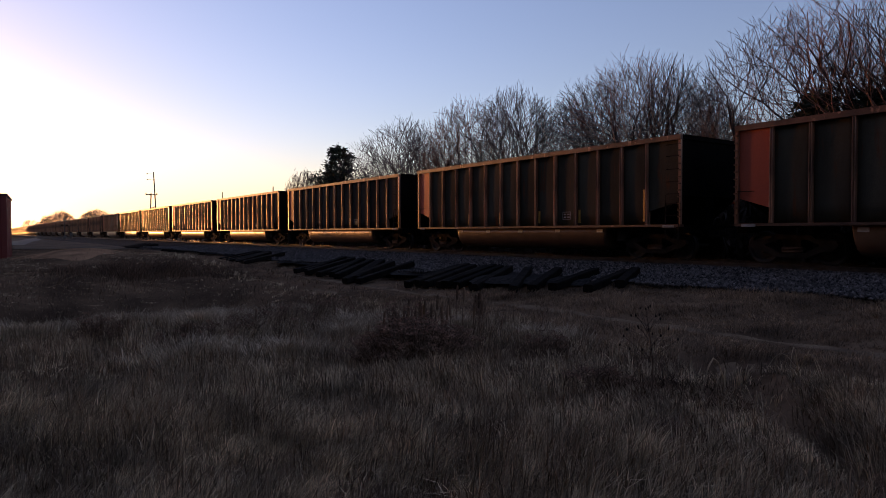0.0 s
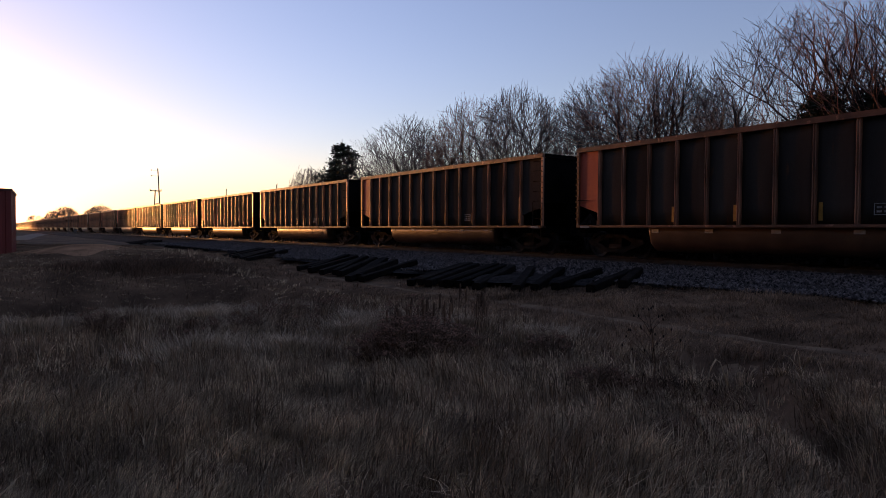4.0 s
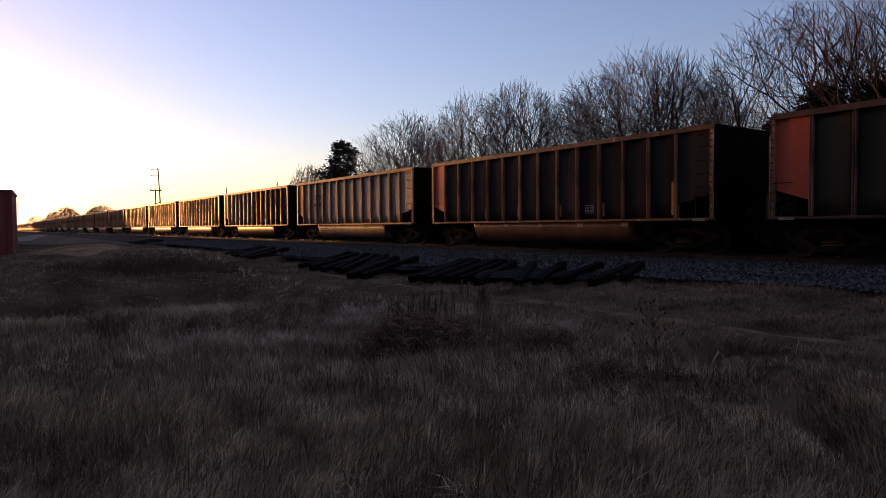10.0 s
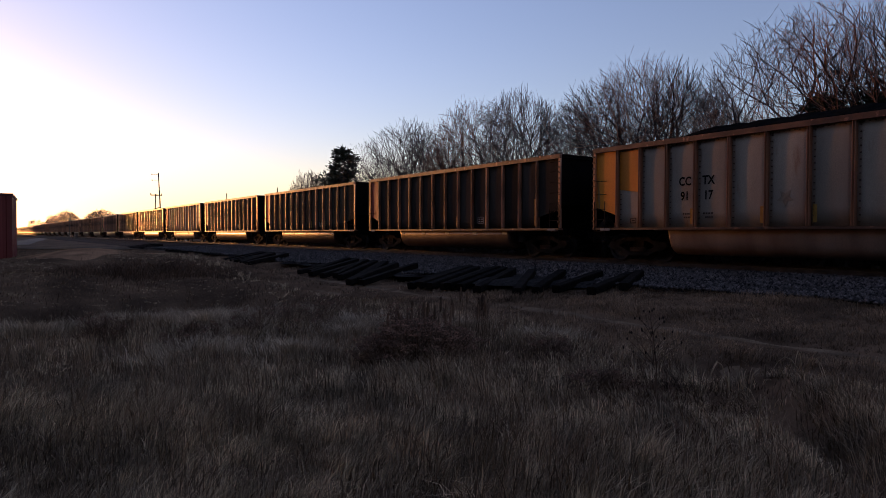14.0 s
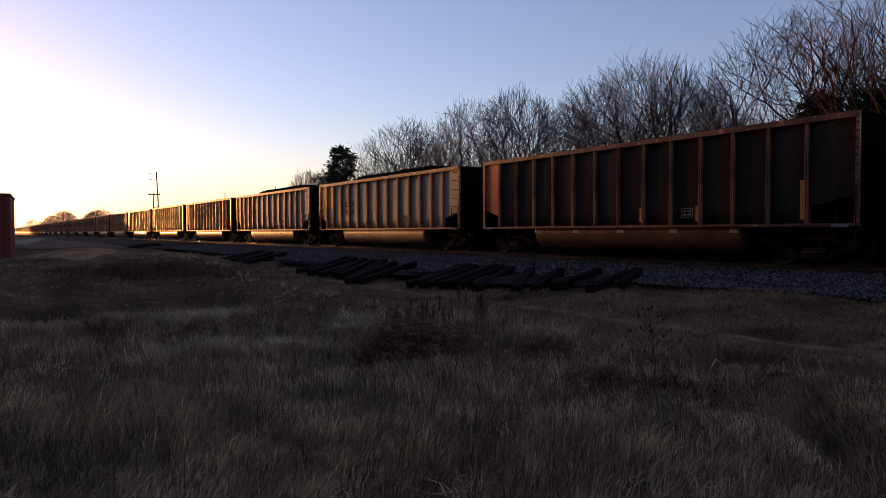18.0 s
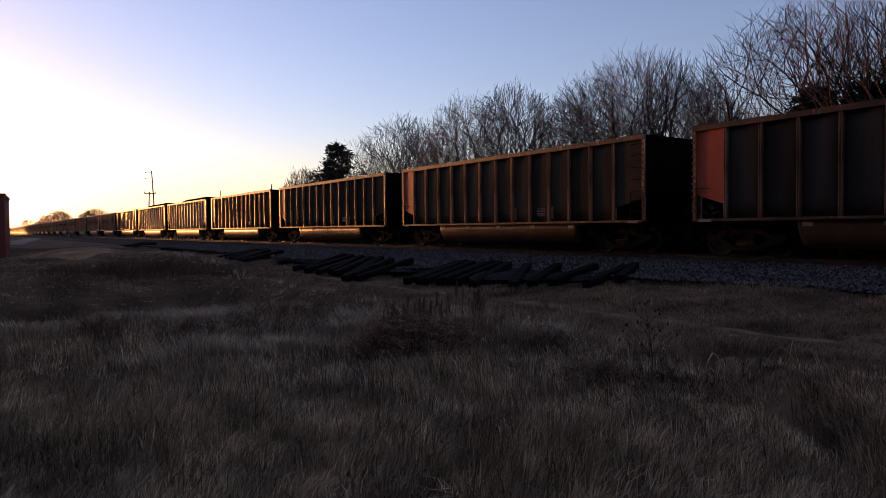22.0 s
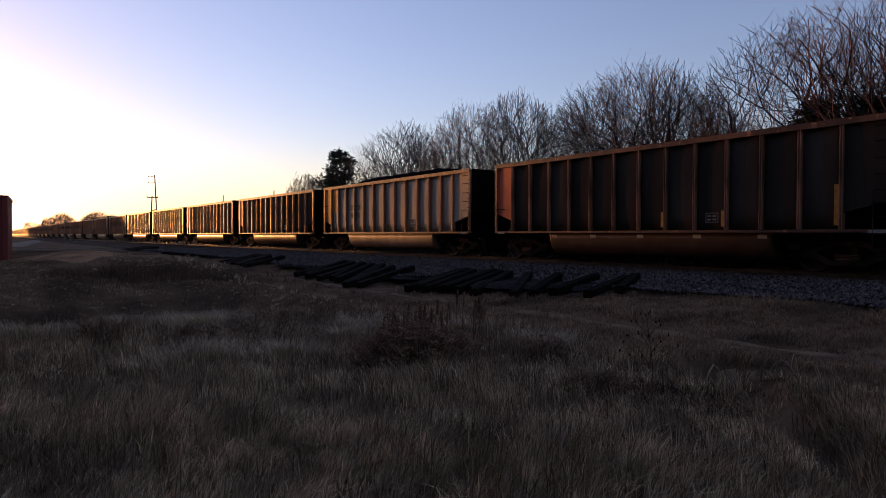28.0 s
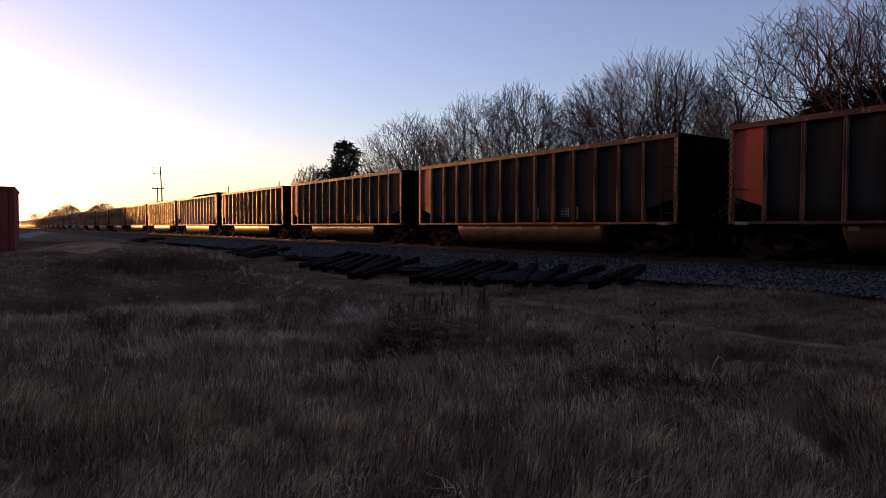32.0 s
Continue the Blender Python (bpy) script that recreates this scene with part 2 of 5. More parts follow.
# ---- the ground ----
def smooth(a, b, v):
    t = np.clip((v - a) / (b - a), 0, 1)
    return t * t * (3 - 2 * t)


def rolling(x, y):
    """Low bumps that never repeat within the view."""
    return (np.sin(0.9 * x + 1.7 * np.sin(0.37 * y)) * np.sin(0.83 * y + 1.3 * np.sin(0.41 * x + 0.5)) * 0.6
            + np.sin(2.3 * x + 0.8 * y + 1.1) * np.sin(1.9 * y - 0.7 * x) * 0.3 + np.sin(0.31 * x - 0.22 * y) * 0.8)


def height(x, y):
    """Height of the ground sheet, under field, service road and track alike."""
    x, y = np.asarray(x, dtype=float), np.asarray(y, dtype=float)
    near = -0.74 + 0.10 * smooth(7.0, 13.0, x)
    z = near + (-0.16 - near) * smooth(17.0, 36.0, y) * (1 - 0.45 * smooth(8, 13, x))
    ditch = np.exp(-((y - 15.6 - 0.25 * x) / 2.2) ** 2) * (1 - smooth(4.5, 7.5, x))
    z = z - 0.80 * ditch
    hollow = np.exp(-((x - 6.2 - 0.80 * (y - 3.15) - 0.12 * np.sin(2.1 * y)) / 0.36) ** 2) * smooth(0.4, 1.6, y) * (1 - smooth(4.4, 6.0, y))
    z = z - 0.55 * hollow
    fade = 1 - smooth(60, 160, np.hypot(x, y))
    flat = 1 - 0.75 * smooth(7.2, 8.2, x) * (1 - smooth(40, 60, y))
    z = z + 0.055 * rolling(x, y) * fade * flat
    for mx, my, wx, wy, rise in ((3.6, 31.0, 2.2, 3.0, 0.42), (6.8, 27.0, 2.2, 3.5, 0.16), (1.0, 22.5, 3.0, 2.2, 0.24), (6.0, 20.5, 1.6, 1.8, 0.22), (3.0, 11.3, 3.4, 1.5, 0.16)):
        z = z + rise * np.exp(-((x - mx) / wx) ** 2 - ((y - my) / wy) ** 2)
    for rut in (7.88, 9.45):
        z = z - 0.07 * np.exp(-((x - rut - 0.06 * np.sin(0.8 * y)) / 0.22) ** 2) * (1 - smooth(34, 44, y))
    # the embankment of the track
    d = x - TRACK
    bank = np.interp(d, [-10.0, -8.4, -6.2, -3.6, -1.9, 1.9, 3.2, 5.0], [-0.70, -0.62, -0.40, -0.26, -0.21, -0.21, -0.45, -0.70])
    part_of = smooth(-10.2, -8.8, d) * (1 - smooth(4.6, 6.5, d))
    return z * (1 - part_of) + part_of * bank


def ballast_edge(y):
    """Where the spread of loose stone ends on the field's side."""
    return 13.1 - 2.3 * smooth(8.5, 14.0, y) + 0.9 * smooth(26.0, 32.0, y) + 0.22 * np.sin(1.3 * y) + 0.15 * np.sin(3.1 * y + 1)


def bed_surface(x, y):
    crown = np.interp(x - TRACK, [-1.95, -1.25, 1.25, 1.95], [-0.3, -0.165, -0.165, -0.3])
    return np.maximum(height(x, y) + 0.03, crown)


def spaced(first, last, step, far, grow=1.35):
    """Even steps from first to last, then ever wider ones out to far on both sides."""
    mid = list(np.arange(first, last + 1e-6, step))
    lo, hi, s = [], [], step
    a, b = first, last
    while a > -far or b < far:
        s *= grow
        a, b = a - s, b + s
        lo.append(a), hi.append(b)
    return np.array(lo[::-1] + mid + hi)


gx, gy = spaced(-14, 26, 0.35, 3500), spaced(-4, 50, 0.35, 3500)
GX, GY = np.meshgrid(gx, gy, indexing="ij")
gv = np.stack([GX.ravel(), GY.ravel(), height(GX, GY).ravel()], 1)
gi = np.arange(GX.size).reshape(GX.shape)
gf = np.stack([gi[:-1, :-1].ravel(), gi[1:, :-1].ravel(), gi[1:, 1:].ravel(), gi[:-1, 1:].ravel()], 1)
M_SOIL = material("dry_field_soil", (0.19, 0.114, 0.068), 1.0, 0.0, (0.08, 0.049, 0.031), 0.7, 14, 0.6, spec=0.0)
tagged(new("ground", big_mesh("ground", gv, gf, M_SOIL, True)), "dry winter field of brown soil and dead grass", "ground", kind="structure")

# ballast bed: a crown under the rails and a wide uneven apron
by = np.concatenate([[-260, -120, -60, -30, -18], np.arange(-10, 70, 0.5), np.geomspace(70, 1200, 40)])
bu = np.concatenate([np.linspace(0, 1, 26), np.linspace(1.04, 1.33, 8)])
edge = ballast_edge(by)
BX = edge[:, None] + (TRACK - 1.95 + 2.0 - edge[:, None]) * bu[None]
BX[:, 26:] = TRACK + np.linspace(0.6, 4.6, 8)[None]
BY = np.repeat(by[:, None], BX.shape[1], 1)
BZ = bed_surface(BX, BY)
BZ[:, 0] -= 0.12
BZ[:, 1] -= 0.03
bi = np.arange(BX.size).reshape(BX.shape)
bf = np.stack([bi[:-1, :-1].ravel(), bi[:-1, 1:].ravel(), bi[1:, 1:].ravel(), bi[1:, :-1].ravel()], 1)
tagged(new("track_bed", big_mesh("track_bed", np.stack([BX.ravel(), BY.ravel(), BZ.ravel()], 1), bf, M_BED, True)), "grey crushed stone ballast under the track", "ballast", kind="structure")

rng = np.random.default_rng(4)


def scatter_stones(count, y0, y1, size):
    """Angular stones lying on the bed."""
    y = y0 + (y1 - y0) * rng.uniform(0, 1, count) ** 1.35
    e = ballast_edge(y) - 0.25
    x = e + (TRACK - 0.9 - e) * rng.uniform(0, 1, count)
    # few stones lie where the old ties are heaped
    heap = ((x < 12.9) & (y > 11.0) & (y < 16.6)) | ((x < 11.9) & (y > 17.2) & (y < 24.4)) | ((x < 12.3) & (y > 30.0) & (y < 35.5))
    stay = ~heap
    x, y = x[stay], y[stay]
    count = len(x)
    z = bed_surface(x, y)
    r = size * rng.uniform(0.6, 1.5, count)
    base = np.array([(1, 0, 0), (-1, 0, 0), (0, 1, 0), (0, -1, 0), (0, 0, 1), (0, 0, -1)], float)
    v = base[None] * r[:, None, None] * rng.uniform(0.6, 1.3, (count, 6, 1)) + rng.normal(0, 0.22, (count, 6, 3)) * r[:, None, None]
    ang = rng.uniform(0, 2 * np.pi, (count, 1))
    v = np.stack([v[..., 0] * np.cos(ang) - v[..., 1] * np.sin(ang), v[..., 0] * np.sin(ang) + v[..., 1] * np.cos(ang), v[..., 2]], -1)
    v += np.stack([x, y, z + r * 0.2], -1)[:, None]
    f = np.array([(0, 2, 4), (2, 1, 4), (1, 3, 4), (3, 0, 4), (2, 0, 5), (1, 2, 5), (3, 1, 5), (0, 3, 5)])
    return v.reshape(-1, 3), (f[None] + 6 * np.arange(count)[:, None, None]).reshape(-1, 3)


sv, sf = scatter_stones(62000, 1.0, 60.0, 0.037)
tagged(new("ballast_stones", big_mesh("ballast_stones", sv, sf, M_STONE)), "loose grey angular ballast stones on the shoulder", "stones", kind="stuff")

# track: sleepers under the rails, rails on top
track = empty("railway_track", pose(TRACK, 0, 0), "straight railway track with rusty rails on timber sleepers", "track")
track["kind"] = "structure"
sleeper = Shape().box(-1.3, 1.3, -0.115, 0.115, -0.32, -0.150, 0.0).mesh("sleeper", M_TIE)
for i in range(230):
    part("sleeper", sleeper, M_TIE, track).location = (0, -8 + i * 0.52, 0)
for s in (-1, 1):
    x = s * 0.755
    web = Shape()
    prof = [(-0.07, -0.165), (0.07, -0.165), (0.07, -0.15), (0.012, -0.13), (0.012, -0.045), (0.036, -0.038), (0.036, -0.004), (-0.036, -0.004), (-0.036, -0.038), (-0.012, -0.045), (-0.012, -0.13), (-0.07, -0.15)]
    web.loft([[(x + a, y, b) for a, b in prof] for y in (-260, 1200)])
    rail = part("rail", web, M_RAIL, track)
    part("rail_head", Shape().box(x - 0.034, x + 0.034, -260, 1200, -0.0035, 0.0), M_RAILTOP, rail, "polished running surface")


# ---- coal cars ----
BODY, SILL, TOP, N_POST = 14.45, 1.10, 3.83, 13
POST_Y = [-(1.02 + 1.015 * i) for i in range(N_POST)]
# the riveted cars have uneven bays and reach further forward
RIVETED_Y = [-0.88, -1.80, -2.80, -3.80, -4.88, -5.97, -7.08, -8.15, -9.23, -10.30, -11.30, -12.26, -13.20]
RIVETED_FRONT = 0.14
shared = {}


def keep(key, make, mat, smooth=False):
    """One mesh for all alike parts."""
    if key not in shared:
        shared[key] = make().mesh(key.split("/")[0], mat, smooth)
    return shared[key]


def make_post():
    """A pressed post with two rolled ribs and a groove between them, standing on the side sheet."""
    prof = [(0.075, -0.075), (0.055, -0.075), (0.050, -0.060), (-0.078, -0.056), (-0.086, -0.049), (-0.086, -0.034), (-0.066, -0.022), (-0.046, -0.018),
            (-0.046, 0.018), (-0.078, 0.022), (-0.086, 0.030), (-0.086, 0.046), (-0.070, 0.062), (0.050, 0.066), (0.055, 0.078), (0.075, 0.078)]
    return Shape().loft([[(x, 0.74 * y, z) for x, y in prof] for z in (SILL + 0.02, TOP - 0.14)])


def make_tub(ahead=0.0):
    """The bathtub between the trucks: round below, its ends sloping up."""
    s = Shape()
    rings = []
    for y, up in ((-2.96, 0.70), (-2.98, 0.30), (-3.01, 0.09), (-3.05, 0.02), (-3.12, 0.0), (-11.24, 0.0), (-11.31, 0.02), (-11.35, 0.09), (-11.38, 0.30), (-11.40, 0.70)):
        y += ahead * (y < -5 and -0.05 or 1.0)
        low = 0.27 + up * (SILL - 0.27)
        half = [(-1.40 + inset, y, SILL - (SILL - low) * deep) for inset, deep in ((0, 0), (0.005, 0.3), (0.03, 0.55), (0.09, 0.74), (0.19, 0.88), (0.34, 0.97), (0.6, 1.0))]
        ring = half + [(-x, yy, z) for x, yy, z in reversed(half)]
        rings.append(ring)
    return s.loft(rings)


def make_truck_frame():
    """A cast side frame with its spring window."""
    s = Shape()
    prof = [(-1.18, 0.52), (-1.14, 0.64), (-0.62, 0.70), (-0.45, 0.82), (0.45, 0.82), (0.62, 0.70), (1.14, 0.64), (1.18, 0.52), (1.02, 0.38), (0.78, 0.36), (0.42, 0.20), (-0.42, 0.20), (-0.78, 0.36), (-1.02, 0.38)]
    inner = [(-0.74, 0.52), (-0.70, 0.55), (-0.60, 0.58), (-0.40, 0.68), (0.40, 0.68), (0.60, 0.58), (0.70, 0.55), (0.74, 0.52), (0.66, 0.48), (0.60, 0.46), (0.36, 0.32), (-0.36, 0.32), (-0.60, 0.46), (-0.66, 0.48)]
    n = len(prof)
    v = [(x, y, z) for x in (-0.07, 0.07) for y, z in prof] + [(x, y, z) for x in (-0.07, 0.07) for y, z in inner]
    f = []
    for i in range(n):
        j = (i + 1) % n
        f += [(i, j, n + j, n + i), (2 * n + i, 3 * n + i, 3 * n + j, 2 * n + j), (i, 2 * n + i, 2 * n + j, j), (n + i, n + j, 3 * n + j, 3 * n + i)]
    return s.add(v, f)


def make_wheelset():
    s = Shape()
    for q in (-1, 1):
        s.wheel([(q * 0.68, 0.08), (q * 0.685, 0.39), (q * 0.69, 0.48), (q * 0.715, 0.48), (q * 0.722, 0.457), (q * 0.80, 0.452), (q * 0.815, 0.44), (q * 0.80, 0.37), (q * 0.755, 0.33), (q * 0.75, 0.16), (q * 0.83, 0.13), (q * 0.84, 0.08)][::q], 22)
    s.wheel([(-0.98, 0.075), (0.98, 0.075)], 10)
    for q in (-1, 1):
        s.box(q * 0.995 - 0.012, q * 0.995 + 0.012, -0.10, 0.10, -0.02, 0.02)
    return s


def make_coal(rise):
    """A heaped load with an uneven crest."""
    s = Shape()
    nx, ny = 9, 44
    r = random.Random(int(rise * 1000))
    v = []
    for i in range(nx):
        for j in range(ny):
            a, b = i / (nx - 1), j / (ny - 1)
            crest = min(1, 4.2 * min(b, 1 - b)) * math.sin(math.pi * a) ** 0.6
            z = TOP - 0.42 + crest * (0.42 + rise) + r.uniform(-0.05, 0.05) * (0 < i < nx - 1)
            v.append((-1.46 + 2.92 * a, -0.1 - (BODY - 0.2) * b, z))
    return s.add(v, [(i * ny + j, i * ny + j + 1, (i + 1) * ny + j + 1, (i + 1) * ny + j) for i in range(nx - 1) for j in range(ny - 1)])


def letters(text, size, mat, parent, place, name="lettering"):
    """Flat painted letters on the side that faces the field."""
    cu = bpy.data.curves.new(name, "FONT")
    cu.body, cu.size, cu.align_x, cu.resolution_u, cu.offset = text, size, "CENTER", 3, 0.009
    tmp = bpy.data.objects.new(name, cu)
    scene.collection.objects.link(tmp)
    me = bpy.data.meshes.new_from_object(tmp.evaluated_get(bpy.context.evaluated_depsgraph_get()))
    bpy.data.objects.remove(tmp)
    me.name = name
    me.materials.clear()
    me.materials.append(mat)
    ob = part(name, me, mat, parent)
    ob.matrix_basis = Matrix.Translation(place) @ pose(0, 0, 0, 90, 0, -90) @ Matrix.Diagonal((0.84, 1, 1, 1))
    return ob


LABELS = {
    "worn": "worn olive-grey steel coal gondola with a faded red end panel",
    "dark": "dark weathered steel coal gondola with a faded red end panel",
    "pale_red": "pale grey steel coal gondola with an orange-red end panel",
    "pale_yellow": "pale grey steel coal gondola with a yellow end panel",
}


def coal_car(look_of, close, rise, strips):
    """A bathtub coal gondola; its origin is at rail level under the end that leads."""
    pale = look_of.startswith("pale")
    riveted = look_of == "pale_yellow"
    posts, front = (RIVETED_Y, RIVETED_FRONT) if riveted else (POST_Y, 0.0)
    form = "riveted" if riveted else "plain"
    sheet = {"dark": M_SHEET_DARK, "worn": M_SHEET_WORN}.get(look_of, M_SHEET_LIGHT)
    post = M_POST if pale else M_POST_DARK
    tint = "pale" if pale else look_of
    mark = {"dark": M_RED, "worn": M_RED, "pale_red": M_RED, "pale_yellow": M_YELLOW}[look_of]
    car = empty("coal_car", pose(0, 0, 0), LABELS[look_of], "railway car", "cars of the coal train")
    edges = [front] + posts + [-BODY]
    for s in (-1, 1):
        side = "near" if s < 0 else "far"

        def bay(y0, y1, inset=1.468):
            """A sheet that bulges a little between its posts, as loaded sides do."""
            rings = []
            for k in range(7):
                u = k / 6
                y, out = y0 + (y1 - y0) * u, inset - 0.012 + 0.030 * math.sin(math.pi * u) ** 1.5
                col = [(s * (out - 0.02), y, SILL), (s * (inset - 0.012), y, SILL), (s * (out - 0.004), y, SILL + 0.5), (s * out, y, SILL + 1.4), (s * (out - 0.006), y, TOP - 0.5), (s * (inset - 0.012), y, TOP - 0.12), (s * (out - 0.02), y, TOP - 0.12)]
                col[0] = (s * (inset - 0.04), y, SILL)
                col[6] = (s * (inset - 0.04), y, TOP - 0.12)
                rings.append(col)
            return Shape().loft(rings)

        for i in range(1, 13):
            part("side_panel", keep(f"side_panel/{side}{i}{tint}{form}", lambda i=i: bay(edges[i], edges[i + 1]), sheet, True), sheet, car)

        def end_bay(y0, y1, lean):
            """An end panel whose foot rises towards the corner of the car."""
            x0, x1 = sorted((s * 1.50, s * 1.48))
            za, zb = (1.84, 1.52) if lean > 0 else (1.52, 1.84)
            return Shape().loft([[(x, y0, za), (x, y0, TOP - 0.12), (x, y1, TOP - 0.12), (x, y1, zb)] for x in (x0, x1)])

        lead, trail = (mark, sheet) if s < 0 else (sheet, mark)
        part("end_panel", keep(f"end_panel/{side}lead{look_of}", lambda: end_bay(front, edges[1], 1), lead), lead, car, "painted end panel" if lead is mark else "")
        part("end_panel", keep(f"end_panel/{side}trail{look_of}", lambda: end_bay(edges[13], -BODY, -1), trail), trail, car, "painted end panel" if trail is mark else "")
        post_me = keep(f"side_post/{tint}", make_post, post)
        for y in posts:
            ob = part("side_post", post_me, post, car)
            ob.matrix_basis = pose(s * 1.50, y, 0, 0, 0, 0 if s < 0 else 180)
        part("top_chord", keep(f"top_chord/{side}{form}", lambda: Shape().box(*sorted((s * 1.40, s * SIDE)), -BODY, front, TOP - 0.15, TOP), M_CHORD), M_CHORD, car)
        part("side_sill", keep(f"side_sill/{side}{form}", lambda: Shape().box(*sorted((s * 1.40, s * 1.59)), -BODY, front, SILL - 0.055, SILL + 0.02), M_CHORD), M_CHORD, car)
        for y in (front - 0.05, -BODY + 0.05):
            part("corner_post", keep(f"corner_post/{side}{y}{pale}", lambda y=y: Shape().box(*sorted((s * 1.48, s * 1.57)), y - 0.045, y + 0.045, SILL, TOP - 0.15), post), post, car)
    for y, d in ((front - 0.02, 1), (-BODY + 0.02, -1)):
        def end_sheet(y=y, d=d):
            # upright above, sloping inwards below
            prof = [(y, TOP - 0.02), (y, 1.98), (y - d * 1.05, SILL), (y - d * 1.08, SILL), (y - d * 0.04, 2.0), (y - d * 0.04, TOP - 0.02)]
            return Shape().loft([[(x, a, b) for a, b in prof] for x in (-1.47, 1.47)])
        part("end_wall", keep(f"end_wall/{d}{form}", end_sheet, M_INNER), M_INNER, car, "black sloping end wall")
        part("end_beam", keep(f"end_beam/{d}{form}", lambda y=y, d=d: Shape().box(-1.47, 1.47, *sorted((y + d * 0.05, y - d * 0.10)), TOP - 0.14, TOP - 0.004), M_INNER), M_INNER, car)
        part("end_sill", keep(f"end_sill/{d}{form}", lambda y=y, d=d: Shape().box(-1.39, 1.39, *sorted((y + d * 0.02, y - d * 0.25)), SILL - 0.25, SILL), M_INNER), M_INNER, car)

        # web added inside the open end bay to stop sky showing through
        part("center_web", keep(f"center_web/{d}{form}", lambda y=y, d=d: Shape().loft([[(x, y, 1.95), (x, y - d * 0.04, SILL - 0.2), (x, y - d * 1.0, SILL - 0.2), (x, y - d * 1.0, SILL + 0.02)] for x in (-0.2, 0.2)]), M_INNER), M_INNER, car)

        def coupler(y=y, d=d):
            s = Shape().box(-0.16, 0.16, *sorted((y, y - d * 2.0)), 0.72, 1.02)
            return s.box(-0.09, 0.09, *sorted((y, y + d * 0.62)), 0.74, 0.96).box(-0.17, 0.17, *sorted((y + d * 0.58, y + d * 0.86)), 0.70, 1.0, 0.05)
        part("coupler", keep(f"coupler/{d}{form}", coupler, M_IRON), M_IRON, car)
    part("tub", keep(f"tub/{pale}{form}", lambda: make_tub(0.17 if riveted else 0.0), M_TUB_PALE if pale else M_TUB, True), M_TUB, car, "pale weathered rounded bathtub floor" if pale else "rust-brown rounded bathtub floor")
    part("coal_load", keep(f"coal_load/{rise}", lambda: make_coal(rise), M_COAL), M_COAL, car, "heaped black coal")
    for y in (-1.32, -BODY + 1.32):
        truck = part("truck", keep("truck", lambda: Shape().box(-0.98, 0.98, -0.22, 0.22, 0.42, 0.72).box(-0.3, 0.3, -0.3, 0.3, 0.7, 1.02, 0.1), M_IRON), M_IRON, car, "cast steel two-axle truck")
        truck.location = (0, y, 0)
        for s in (-1, 1):
            part("side_frame", keep("side_frame", make_truck_frame, M_IRON), M_IRON, truck).location = (s * 0.98, 0, 0)
            if close:
                def spring():
                    rings = []
                    for z in range(9):
                        w = 0.09 if z % 2 else 0.065
                        rings.append([(x * w / 0.09, y * 3.2 * (1 if z % 2 else 0.93), 0.33 + z * 0.019) for x, y in ((-0.09, -0.07), (-0.07, -0.09), (0.07, -0.09), (0.09, -0.07), (0.09, 0.07), (0.07, 0.09), (-0.07, 0.09), (-0.09, 0.07))])
                    return Shape().loft(rings)
                part("spring_nest", keep("spring_nest", spring, M_FRAME), M_FRAME, truck).location = (s * 0.98, 0, 0)
        for a in (-0.89, 0.89):
            part("wheelset", keep("wheelset", make_wheelset, M_TREAD), M_TREAD, truck, "steel wheelset").location = (0, a, 0.457)
    if close:
        rung = keep("grab_iron", lambda: Shape().tube([(0.06, -0.22, 0), (-0.03, -0.22, 0), (-0.03, 0.22, 0), (0.06, 0.22, 0)], 0.013, 5), M_IRON)
        for z in (2.05, 2.42, 2.8, 3.2, 3.55):
            part("grab_iron", rung, M_IRON, car).location = (-1.56, -BODY + 0.28, z)
        for z in (2.25, 2.70) if riveted else (2.0,):
            part("grab_iron", rung, M_IRON, car).location = (-1.56, front - 0.30, z)
        bracket = keep("post_step", lambda: Shape().box(-0.05, 0.0, -0.03, 0.05, -0.02, 0.02), M_CHORD)
        for z in np.arange(1.35, 3.7, 0.2):
            part("post_step", bracket, M_POST, car).location = (-1.57, -BODY + 0.03, z)
            part("post_step", bracket, M_POST, car).location = (-1.57, front - 0.04, z)
        def ladder():
            s = Shape()
            for y in (-0.23, 0.23):
                s.tube([(0, y, SILL - 0.5), (0, y, 2.02)], 0.016, 5)
            for z in (SILL - 0.45, SILL - 0.1, SILL + 0.3, SILL + 0.65):
                s.tube([(0, -0.23, z), (0, 0.23, z)], 0.013, 5)
            return s
        part("ladder", keep("ladder", ladder, M_IRON), M_IRON, car, "corner ladder").location = (-1.59, -BODY + 0.29, 0)
        if riveted:
            part("ladder", shared["ladder"], M_IRON, car, "corner ladder").location = (-1.59, front - 0.31, 0)
        strip = keep("reflector_strip", lambda: Shape().box(-0.006, 0, -0.05, 0.05, 0, 0.46), M_REFLECT)
        tall_strip = keep("reflector_strip/tall", lambda: Shape().box(-0.006, 0, -0.05, 0.05, 0, 1.02), M_REFLECT)
        fixed = {"pale_red": ((3, 1), (5, 1), (7, -1), (9, -1)), "pale_yellow": ((3, 1), (5, 1), (6, -1), (8, -1), (12, 2))}
        for k, way in fixed.get(look_of, strips):
            part("reflector_strip", tall_strip if way == 2 else strip, M_REFLECT, car, "amber reflector strip").location = (-1.490, posts[k] + (0.13 if way > 0 else -0.15), SILL + 0.12)
